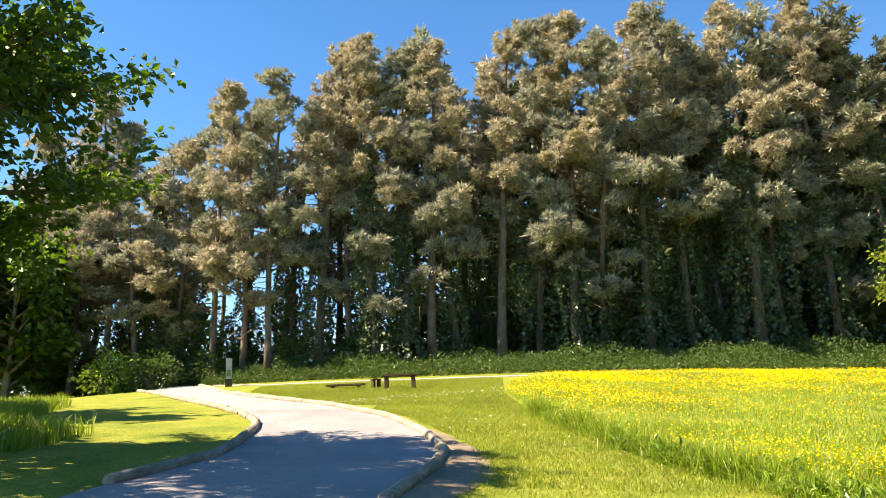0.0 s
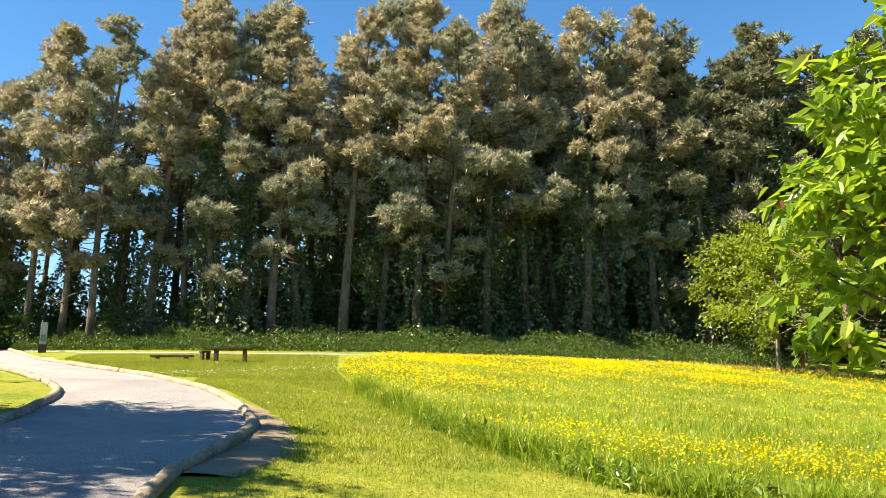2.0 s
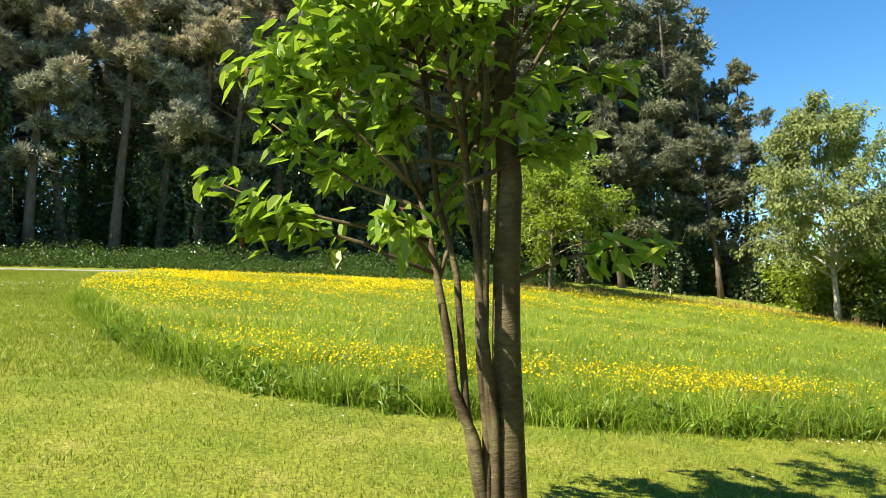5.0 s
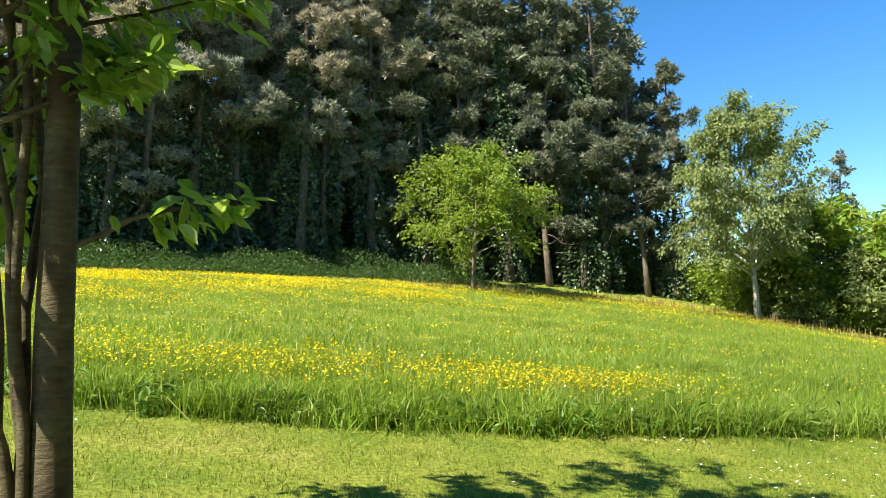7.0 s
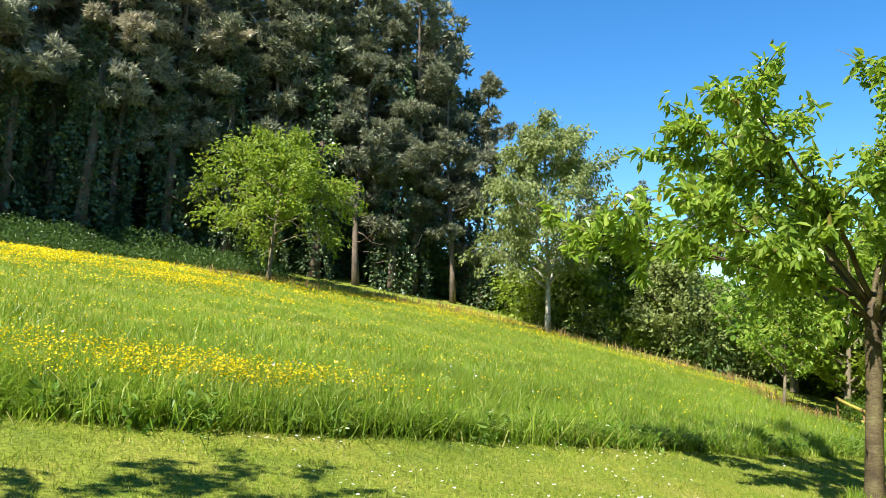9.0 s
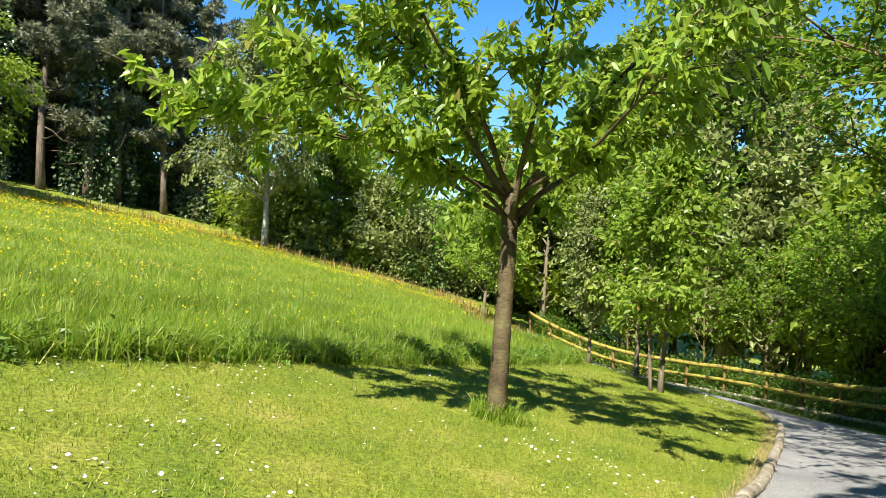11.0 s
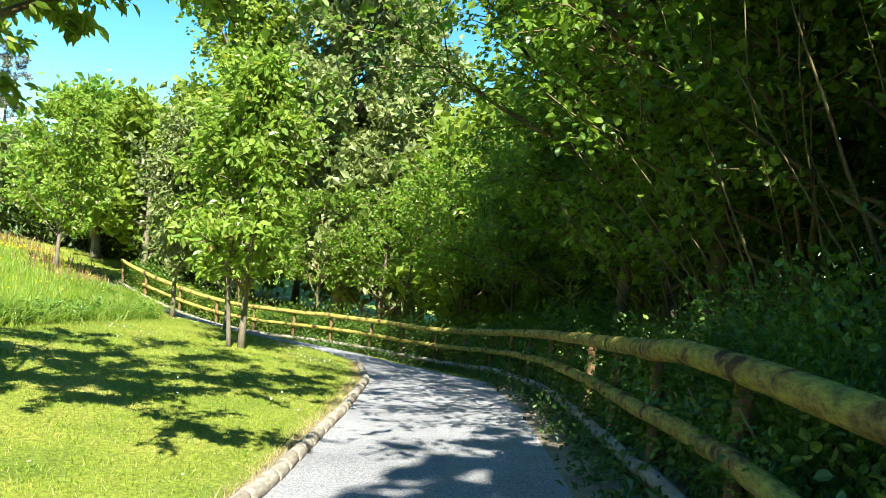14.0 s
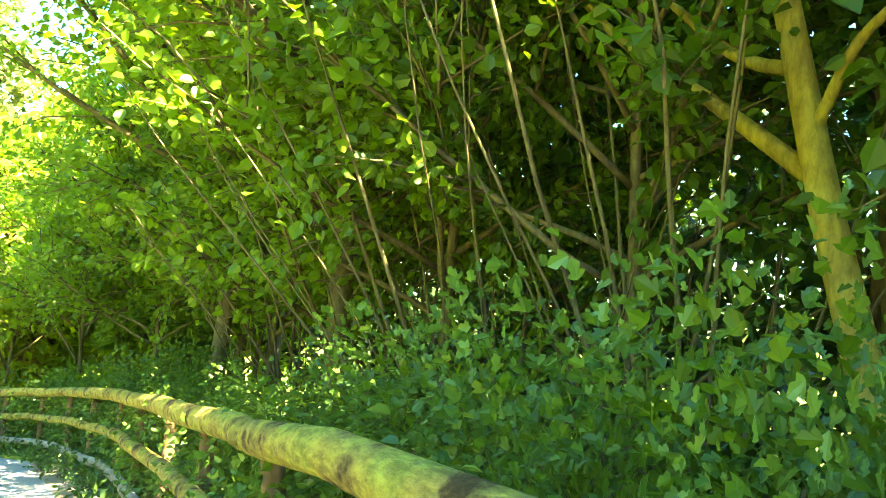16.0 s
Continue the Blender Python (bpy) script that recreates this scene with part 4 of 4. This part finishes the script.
for k in range(52):
    s = 1.0 + k * 0.88
    if s > fence_d[-1] - 1:
        break
    x, y, z = fence_at(s)
    thing = tagged(new("bramble_bush"), "tangled green bramble growing through the fence rails", "bush", "brambles along the fence")
    x1, y1, _ = fence_at(s + 0.5)
    turn = math.degrees(math.atan2(y1 - y, x1 - x))
    rise = hedge_rng.uniform(0.7, 1.1)
    nx, ny = -math.sin(radians(turn)), math.cos(radians(turn))
    off = -0.78 + hedge_rng.uniform(-0.15, 0.12)
    thing.matrix_basis = spot(x + nx * off, y + ny * off, turn) @ Matrix.Diagonal((1.0, 1.0, rise, 1))
    part("wood", thicket_stems, HAZEL_BARK, thing)
    part("foliage", lobed_kinds[k % 2] if 8 < k < 17 else thicket_kinds[k % 3 if 7 < k < 24 else 3], BRAMBLE_LEAF if k % 3 else HEDGE_LEAF, thing)

for k, (x, y) in enumerate(((15.75, -2.82), (16.35, -2.86))):
    spray = tagged(new("bramble_bush"), "bright bramble spray leaning over the top rail", "bush", "brambles along the fence")
    spray.matrix_basis = spot(x, y, k * 12) @ Matrix.Diagonal((0.45, 0.6, 0.9, 1))
    part("wood", thicket_stems, HAZEL_BARK, spray)
    part("foliage", lobed_kinds[k], BRAMBLE_LEAF, spray)

# ---- trees by the start ----
broad_tree("oak_tree", (-9.0, 9.6), broad_meshes(451, 9.0, 0.28, 0.24, 3.9, 40, 46000, 0.15, 0.7, 0.5, 0.6, 0.35, 14, 0.0), GREY_BARK, OAK_LEAF, "large oak with dense dark leaves shading the path", turn=15)
broad_tree("oak_tree", (-14.2, 10.0), wood_kinds[1], GREY_BARK, OAK_LEAF, "large oak shading the grass", turn=75, scale=0.7)
broad_tree("oak_tree", (-18.2, 18.6), wood_kinds[0], GREY_BARK, OAK_LEAF, "large oak shading the grass", turn=130, scale=0.75)
broad_tree("oak_tree", (-19, 15.5), wood_kinds[1], GREY_BARK, OAK_LEAF, "large oak shading the grass", turn=15)


def leaning_stem(wood, start, end, r0, r1, rg, sag=0.0, n=8, sides=9):
    t = np.linspace(0, 1, n)[:, None]
    line = np.array(start) * (1 - t) + np.array(end) * t + rg.normal(0, 0.02, (n, 3)) * np.sin(np.pi * t)
    line[:, 2] -= sag * np.sin(np.pi * t[:, 0])
    wood.stem(line, np.linspace(r0, r1, n), sides)
    return line


def bird_cherry():
    """The many-stemmed tree on the lawn: a thick main trunk, thinner stems from the same foot, and large hanging leaves."""
    r = np.random.default_rng(500)
    tree = tagged(new("lawn_tree"), "many-stemmed young tree with large bright green leaves on the lawn", "tree")
    tree.matrix_basis = spot(4.6, 3.2)
    main = Wood(12)
    trunk = leaning_stem(main, (-0.01, 0, -0.2), (0.06, -0.05, 5.6), 0.09, 0.03, r, n=14, sides=12)
    lines = [trunk]
    # ends of the side stems: x, y, z, radius at the foot
    stems = []
    for x, y, z, rad in ((-0.42, 0.2, 2.05, 0.042), (-0.22, 0.08, 3.0, 0.028), (-0.16, -0.1, 3.4, 0.03), (-0.4, 0.22, 3.2, 0.024), (-0.04, 0.2, 3.6, 0.03), (-0.3, -0.06, 2.7, 0.02)):
        stems.append(Wood(8))
        lines.append(leaning_stem(stems[-1], (-0.1 + r.uniform(-0.04, 0.04), r.uniform(-0.05, 0.05), -0.1), (x, y, z), rad, 0.014, r, n=9))
    boughs = []

    def bough(wood, start, way, reach, lift):
        boughs.append(curve_points(start, way, reach, r, 6, 0.12, lift))
        wood.stem(boughs[-1], np.linspace(0.016, 0.004, 6), 5)

    for wood, line, low, high, count in [(main, trunk, 0.45, 0.98, 30)] + [(w, line, 0.74, 1.0, 9) for w, line in zip(stems, lines[1:])]:
        for k in range(count):
            f = low + (high - low) * (k + r.uniform(0, 0.9)) / count
            p = np.array([np.interp(f, np.linspace(0, 1, len(line)), line[:, i]) for i in range(3)])
            a = k * 2.4 + r.uniform(-0.5, 0.5)
            way = np.array([math.cos(a) - 0.35, math.sin(a) + 0.2, r.uniform(0.25, 0.95)])
            bough(wood, p, way, r.uniform(0.7, 1.6) * (1.0 if line is trunk else 0.8), -0.1)
    bough(main, (0.02, -0.02, 1.5), (0.9, -0.4, 0.45), 0.8, -0.2)
    for k in range(3):
        bough(stems[0], (-0.4, 0.19, 2.0), (-1.0 + 0.3 * k, 0.5 - 0.3 * k, 1.0), 1.1, -0.1)
    part("trunk", main.mesh("trunk"), CHERRY_BARK, tree, "thick main trunk with ringed brown bark")
    for wood in stems:
        part("stem", wood.mesh("stem"), CHERRY_BARK, tree)
    boughs = np.array(boughs)

    def sprigs(count):
        pick = r.integers(0, len(boughs), count)
        u = r.uniform(0.35, 1.0, count) ** 0.7 * 4.999
        i = u.astype(int)
        base = boughs[pick, i] + (boughs[pick, i + 1] - boughs[pick, i]) * (u - i)[:, None]
        return base + r.normal(0, 0.05, (count, 3)), unit(boughs[pick, 5] - boughs[pick, 3])

    base, way = sprigs(6000)
    part("crown", leaves_mesh("crown", base, r, 0.118, 0.46, 0.6, way * 0.8, 1.0, 0.1, full=True), BRIGHT, tree)
    base, way = sprigs(60)
    part("withered_leaves", leaves_mesh("withered_leaves", base, r, 0.11, 0.35, 1.5, way * 0.4, 0.2, 0.2), DEAD_LEAF, tree, "small brown withered leaves")
    # single large leaves: a pointed oval with a folded midrib
    half = np.array([0.0, 0.22, 0.36, 0.38, 0.27, 0.0]) * 0.62
    along = np.array([0.0, 0.16, 0.36, 0.58, 0.82, 1.0])
    hang = -0.28 * along ** 2
    verts = [(a, 0, h) for a, h in zip(along, hang)] + [(a, w, h + w * 0.3) for a, w, h in zip(along, half, hang)] + [(a, -w, h + w * 0.3) for a, w, h in zip(along, half, hang)]
    quads = [(k, k + 1, 7 + k, 6 + k) for k in range(5)] + [(k + 1, k, 12 + k, 13 + k) for k in range(5)]
    leaf = mesh_of("leaf", np.array(verts) * 0.125, None, quads, True)
    base, way = sprigs(290)
    for p, d in zip(base, way):
        ob = part("leaf", leaf, BRIGHT_LEAF, tree)
        d = unit(d + r.normal(0, 0.6, 3) - [0, 0, 0.45])
        s = r.uniform(0.75, 1.15)
        ob.matrix_basis = Matrix.Translation(p) @ Vector(d).to_track_quat("X", "Z").to_matrix().to_4x4() @ Matrix.Rotation(r.normal(0, 0.6), 4, "X") @ Matrix.Diagonal((s, s, s, 1))
    return tree


def single_leaf_material():
    mat = BRIGHT.copy()
    mat.name = "single_leaf"
    nodes, links = mat.node_tree.nodes, mat.node_tree.links
    info = nodes.new("ShaderNodeObjectInfo")
    for node in nodes:
        if node.type == "VALTORGB" and node.inputs["Fac"].links and node.inputs["Fac"].links[0].from_node.type == "NEW_GEOMETRY":
            links.new(info.outputs["Random"], node.inputs["Fac"])
    return mat


BRIGHT_LEAF = single_leaf_material()
bird_cherry()


# ---- bench, planks and post on the far lawn ----
def box_bm(bm, size, at, turn=0.0, bevel=0.012):
    made = bmesh.ops.create_cube(bm, size=1.0, matrix=Matrix.Translation(at) @ Matrix.Rotation(turn, 4, "Z") @ Matrix.Diagonal((*size, 1)))
    edges = {e for v in made["verts"] for e in v.link_edges}
    bmesh.ops.bevel(bm, geom=list(edges), offset=bevel, segments=2, affect="EDGES")


def box_mesh(name, *boxes):
    bm = bmesh.new()
    for size, at in boxes:
        box_bm(bm, size, at)
    mesh = bpy.data.meshes.new(name)
    bm.to_mesh(mesh)
    bm.free()
    return mesh


bench = tagged(new("bench"), "simple dark timber bench on two stout legs", "bench")
bench.matrix_basis = spot(-1.75, 27.6, -4)
part("seat", box_mesh("seat", ((1.45, 0.34, 0.075), (0, 0, 0.5))), DARK_WOOD, bench)
for x in (-0.55, 0.45):
    part("leg", box_mesh("leg", ((0.13, 0.26, 0.62), (x, 0, 0.155))), DARK_WOOD, bench)
plank = tagged(new("low_bench"), "low dark timber plank seat close to the grass", "bench")
plank.matrix_basis = spot(-3.95, 28.6, -3)
part("seat", box_mesh("seat", ((1.5, 0.3, 0.07), (0, 0, 0.13))), DARK_WOOD, plank)
for x in (-0.5, 0.5):
    part("leg", box_mesh("leg", ((0.12, 0.22, 0.3), (x, 0, -0.05))), DARK_WOOD, plank)
stump = tagged(new("timber_stool"), "small dark timber stool beside the bench", "stool")
stump.matrix_basis = spot(-2.75, 28.2, 30)
part("seat", box_mesh("seat", ((0.36, 0.26, 0.06), (0, 0, 0.32))), DARK_WOOD, stump)
for x in (-0.1, 0.12):
    part("leg", box_mesh("leg", ((0.09, 0.2, 0.42), (x, 0, 0.08))), DARK_WOOD, stump)
marker = tagged(new("marker_post"), "pale stone marker post with a green plate by the path", "post")
marker.matrix_basis = spot(-10.2, 34.6, 12)
part("shaft", box_mesh("shaft", ((0.26, 0.2, 1.6), (0, 0, 0.5))), STONE, marker)
part("foot", box_mesh("foot", ((0.3, 0.24, 0.5), (0, 0, 0.1))), DARK_WOOD, marker, "dark weathered foot")
part("plate", box_mesh("plate", ((0.2, 0.02, 0.3), (0, -0.112, 0.62))), GREEN_PLATE, marker, "small green plate")

# ---- meadow, lawn grass and flowers ----
grass_rng = np.random.default_rng(21)


def scatter(count, ring, box):
    p = grass_rng.uniform((box[0], box[1]), (box[2], box[3]), (count, 2))
    return p[inside(p, ring)]


def patches(p, scale, seed):
    """A soft random field between 0 and 1 over the plan."""
    r = np.random.default_rng(seed)
    total = np.zeros(len(p))
    for k in range(7):
        w = r.normal(0, 1, 2) / scale * (1 + 0.5 * k)
        total += np.sin(p @ w + r.uniform(0, 6.28)) / (1 + 0.35 * k)
    return 1 / (1 + np.exp(-1.4 * total))


def clumped(count, ring, box, seed):
    p = scatter(count, ring, box)
    return p[grass_rng.uniform(0, 1, len(p)) < 0.45 + 0.55 * patches(p, 0.7, seed)]


near_box, far_box = (1.5, 5.5, 24, 11), (1.5, 5.5, 44, 33.5)


def sward(p):
    """How tall the meadow stands: rank along its near edge, low and thin up the slope."""
    return np.clip(0.46 - 0.026 * (p[:, 1] - 7), 0.2, 0.46)


near = clumped(190000, MEADOW, near_box, 1)
tall = sward(near) * (0.45 + 0.75 * patches(near, 0.5, 2)) * grass_rng.uniform(0.5, 1.25, len(near))
tagged(part("meadow_grass", blades_mesh("meadow_grass", on_ground(near, -0.02), tall, grass_rng, 0.0055, 0.6), TALL_GRASS), "tall lush uncut meadow grass", "grass", kind="stuff")
far = clumped(420000, MEADOW, far_box, 3)
tagged(part("meadow_grass", blades_mesh("meadow_grass", on_ground(far, -0.02), sward(far) * grass_rng.uniform(0.35, 1, len(far)) * (0.55 + 0.6 * patches(far, 1.2, 5)), grass_rng, 0.011, 0.75, False), TALL_GRASS), "tall lush uncut meadow grass", "grass", kind="stuff")
edge_line = resample(MEADOW[1:15], 400)
rim = edge_line[grass_rng.integers(0, 400, 30000)] + grass_rng.normal(0, 0.16, (30000, 2)) + [0.05, 0.12]
rim_height = (0.16 + 0.36 * grass_rng.uniform(0, 1, len(rim))) * (0.5 + 0.8 * patches(rim, 0.35, 71))
tagged(part("meadow_edge_grass", blades_mesh("meadow_edge_grass", on_ground(rim, -0.02), rim_height, grass_rng, 0.008, 1.1), TALL_GRASS), "rank grass flopping over the meadow edge", "grass", kind="stuff")
docks = edge_line[grass_rng.integers(60, 400, 300)] + grass_rng.normal(0, 0.16, (300, 2)) + [0.05, 0.2]
dock_at = np.repeat(on_ground(docks, 0.04), 22, axis=0) + grass_rng.normal(0, 0.09, (300 * 22, 3)) * [1, 1, 0.9] + [0, 0, 0.06]
tagged(part("meadow_weeds", leaves_mesh("meadow_weeds", dock_at, grass_rng, 0.12, 0.4, 0.1, None, 0.5, full=True), DOCK_LEAF), "broad green weed leaves along the meadow edge", "weeds", kind="stuff")
# brown seed heads that stand along the crest
crest = resample([(20, 31.8), (24, 31.5), (31.5, 31.0), (35.5, 29.0), (37.6, 25.6), (40.3, 20.8), (41.6, 17.6), (36.8, 12.6), (33.3, 10.2)], 300)
seeds = crest[grass_rng.integers(0, 300, 1500)] + grass_rng.normal(0, 0.7, (1500, 2))
tagged(part("grass_seed_heads", blades_mesh("grass_seed_heads", on_ground(seeds, -0.02), 0.25 + 0.35 * grass_rng.uniform(0, 1, 1500), grass_rng, 0.018, 0.3), SEED_HEADS), "brown seed stalks along the crest of the meadow", "grass", kind="stuff")


def flowers(points, size, name, material, label, petals_up=0.75):
    n = len(points)
    normal = unit(grass_rng.normal(0, 0.45, (n, 3)) + [0, 0, petals_up])
    side = unit(np.cross(normal, grass_rng.normal(0, 1, (n, 3))))
    other = np.cross(normal, side)
    s = (size * grass_rng.uniform(0.7, 1.25, n))[:, None]
    verts = [points - normal * s * 0.35]
    for k in range(5):
        a = k * 2 * np.pi / 5
        verts.append(points + (side * math.cos(a) + other * math.sin(a)) * s)
    verts = np.stack(verts, 1).reshape(-1, 3)
    base = np.arange(n)[:, None] * 6
    tris = np.concatenate([base + [[0, 1 + k, 1 + (k + 1) % 5]] for k in range(5)], 1).reshape(-1, 3)
    tagged(part(name, mesh_of(name, verts, tris), material), label, "flowers", kind="stuff")


cups = scatter(230000, MEADOW, far_box)
field = patches(cups, 2.0, 8)
band = np.exp(-((cups[:, 1] - (29.5 - 0.12 * np.maximum(0, cups[:, 0] - 14))) / 5.0) ** 2) * np.where(cups[:, 0] < 20, 0.8, 0.28)
lower = np.exp(-((cups[:, 0] - 38.5 + 0.25 * (cups[:, 1] - 18)) / 3.5) ** 2) * 0.3
west = np.exp(-((cups[:, 0] - 3.5) / 4.5) ** 2) * np.exp(-((cups[:, 1] - 24.0) / 6.5) ** 2)
front = np.exp(-((cups[:, 1] - (8.4 + 0.8 * np.sin(cups[:, 0] * 0.6))) / 1.9) ** 2) * np.where(cups[:, 0] < 12.3, 0.55, 0.08)
middle = 0.16 * patches(cups, 0.9, 13) ** 3 * np.where(cups[:, 0] < 22, 1, 0.4) + 0.008
chance = np.clip(np.maximum.reduce([band * (0.15 + 0.85 * field ** 1.5), lower * field, west * (0.12 + 0.45 * field), front * patches(cups, 0.6, 17) ** 1.5, middle]), 0, 1)
cups = cups[grass_rng.uniform(0, 1, len(cups)) < chance]
cups = np.concatenate([cups] + [np.array(at) + grass_rng.normal(0, 1, (n, 2)) * spread for at, n, spread in (((9.9, 7.6), 1900, (1.1, 0.55)), ((6.4, 8.9), 1000, (1.4, 0.7)), ((11.6, 7.5), 700, (1.0, 0.45)), ((4.6, 10.8), 600, (0.9, 1.0)), ((8.2, 9.6), 300, (1.2, 0.6)))])
cups = cups[inside(cups, MEADOW)]
flowers(on_ground(cups, 0.0) + np.column_stack([np.zeros((len(cups), 2)), sward(cups) * grass_rng.uniform(0.65, 1.15, len(cups))]), 0.0125 + 0.0007 * (cups[:, 1] - 6), "buttercups", BUTTERCUP, "yellow buttercups above the meadow grass")
LAWN_RING = [(-0.4, 7.5), (0.2, 4.6), (2, 2.6), (6, 1.2), (12, 0.42), (18, 0.36), (22.1, 0.6), (26.2, 0.96), (30.2, 1.8), (31.3, 3.2), (31.4, 6.6), (29, 6.3), (19, 5.9), (11.8, 6.1), (9, 6.3), (5.4, 7.3), (4.1, 8.3), (3.3, 10.6), (2.6, 14.4), (2.0, 18.6), (1.8, 24.6), (2.3, 32), (-8, 32), (-7.5, 28.3), (-3, 21.2), (-1, 17.5), (0.3, 13), (0.3, 9.5)]
short = scatter(380000, LAWN_RING, (-0.5, 0.3, 32, 9))
short = short[grass_rng.uniform(0, 1, len(short)) < 0.25 + 0.75 * patches(short, 0.22, 61)]
tagged(part("lawn_grass", blades_mesh("lawn_grass", on_ground(short, -0.008), 0.028 + 0.03 * grass_rng.uniform(0, 1, len(short)), grass_rng, 0.005, 0.8, False), SHORT_GRASS), "short mown lawn grass", "grass", kind="stuff")
short = scatter(90000, LAWN_RING, (-2, 9, 4.5, 22))
tagged(part("lawn_grass", blades_mesh("lawn_grass", on_ground(short, -0.008), 0.035 + 0.035 * grass_rng.uniform(0, 1, len(short)), grass_rng, 0.009, 0.8, False), SHORT_GRASS), "short mown lawn grass", "grass", kind="stuff")
short = scatter(110000, LAWN_RING, (-8, 21, 4.5, 33))
tagged(part("lawn_grass", blades_mesh("lawn_grass", on_ground(short, -0.008), 0.05 + 0.04 * grass_rng.uniform(0, 1, len(short)), grass_rng, 0.014, 0.8, False), SHORT_GRASS), "short mown lawn grass", "grass", kind="stuff")
dry_line = resample([(11, 0.38), (17.9, 0.36), (22.1, 0.62), (26.2, 1.0), (29.6, 1.68)], 300)
dry = dry_line[grass_rng.integers(0, 300, 9000)] + grass_rng.normal(0, 0.06, (9000, 2))
tagged(part("dry_verge_grass", blades_mesh("dry_verge_grass", on_ground(dry, -0.01), 0.03 + 0.05 * grass_rng.uniform(0, 1, 9000), grass_rng, 0.005, 1.2, False), DRY_GRASS), "dry tan grass against the edging logs", "grass", kind="stuff")
daisies = scatter(40000, LAWN_RING, (-8, 0.5, 32, 32))
daisy_chance = np.clip(patches(daisies, 1.3, 31) ** 3 * np.where(daisies[:, 0] > 10, 0.9, 0.05) + 0.75 * np.exp(-((daisies[:, 1] - 24.6 - 0.85 * daisies[:, 0]) / 0.8) ** 2) * (np.abs(daisies[:, 0]) < 3.5), 0, 1)
daisies = daisies[grass_rng.uniform(0, 1, len(daisies)) < daisy_chance]
flowers(on_ground(daisies, 0.05), np.where(daisies[:, 1] > 12, 0.026, 0.015), "daisies", DAISY, "white daisies scattered in the lawn", 1.5)
clocks = scatter(26, MEADOW, (4, 6, 16, 10))
flowers(on_ground(clocks, 0.45), 0.022, "dandelion_clocks", DAISY, "pale dandelion clocks in the tall grass", 0.3)
# nettles between lawn and wood
strip = np.column_stack([grass_rng.uniform(-12.5, 26, 40000), grass_rng.uniform(0, 1, 40000)])
strip_y = 34.6 + 3.4 * strip[:, 1] - np.maximum(0, strip[:, 0] - 4) * 0.03 + np.maximum(0, -3 - strip[:, 0]) * 0.32
height = (0.25 + 1.0 * strip[:, 1]) * (0.65 + 0.5 * patches(np.column_stack([strip[:, 0], strip_y]), 1.2, 41))
verge = on_ground(np.column_stack([strip[:, 0], strip_y]))
verge[:, 2] += height * grass_rng.uniform(0.15, 1, len(verge))
tagged(part("nettles", leaves_mesh("nettles", verge, grass_rng, 0.14, 0.5, 0.1, None, 0.5), WEEDS), "tall green nettles along the edge of the wood", "weeds", kind="stuff")
rough = np.column_stack([grass_rng.uniform(-14, -4.3, 30000), grass_rng.uniform(8, 24, 30000)])
rough = rough[(rough[:, 0] < -6.5 - 0.35 * (rough[:, 1] - 8) * (rough[:, 1] > 14))]
tagged(part("rough_grass", blades_mesh("rough_grass", on_ground(rough, -0.02), 0.25 + 0.3 * grass_rng.uniform(0, 1, len(rough)), grass_rng, 0.012, 0.5), TALL_GRASS), "tall shaded grass under the oak", "grass", kind="stuff")
foot = FENCE_LINE[grass_rng.integers(30, 240, 9000)] + grass_rng.normal(0, 0.16, (9000, 2)) + [0, 0.08]
foot_at = on_ground(foot) + np.column_stack([np.zeros((9000, 2)), np.abs(grass_rng.normal(0, 0.14, 9000))])
tagged(part("fence_weeds", leaves_mesh("fence_weeds", foot_at, grass_rng, 0.075, 0.6, 0.1, None, 0.6), WEEDS), "low green weeds at the foot of the fence", "weeds", kind="stuff")
tuft = np.array([[17.45, 3.15]]) + grass_rng.normal(0, 0.17, (700, 2))
tagged(part("trunk_grass", blades_mesh("trunk_grass", on_ground(tuft, -0.02), 0.12 + 0.22 * grass_rng.uniform(0, 1, 700), grass_rng, 0.006, 0.6), TALL_GRASS), "long tuft of grass round the cherry trunk", "grass", kind="stuff")
straw = np.array([[15.55, 5.85]]) + grass_rng.normal(0, 0.14, (14, 2)) * [1.6, 0.6]
tagged(part("flattened_straw", blades_mesh("flattened_straw", on_ground(straw, 0.03), np.full(14, 0.26), grass_rng, 0.01, 1.6), SHORT_GRASS), "few pale flattened grass stalks at the meadow edge", "grass", kind="stuff")
# ivy and bramble sprays that hang over the rails
spray_s = grass_rng.uniform(4, 36, 340)
sprays = np.array([(*fence_at(s)[:2], fence_at(s)[2] + h) for s, h in zip(spray_s, grass_rng.uniform(0.1, 0.98, 340))]) + np.column_stack([np.zeros(340), grass_rng.uniform(-0.3, -0.06, 340), np.zeros(340)])
spray_at = np.repeat(sprays, 46, axis=0) + grass_rng.normal(0, 1, (340 * 46, 3)) * [0.2, 0.08, 0.12]
tagged(part("rail_ivy", leaves_mesh("rail_ivy", spray_at, grass_rng, 0.05, 0.75, 0.4, np.tile([0, 0.5, 0.2], (340 * 46, 1)), 0.4, full=True), BRAMBLE_LEAF), "sprays of ivy and bramble hanging over the rails", "ivy", kind="stuff")
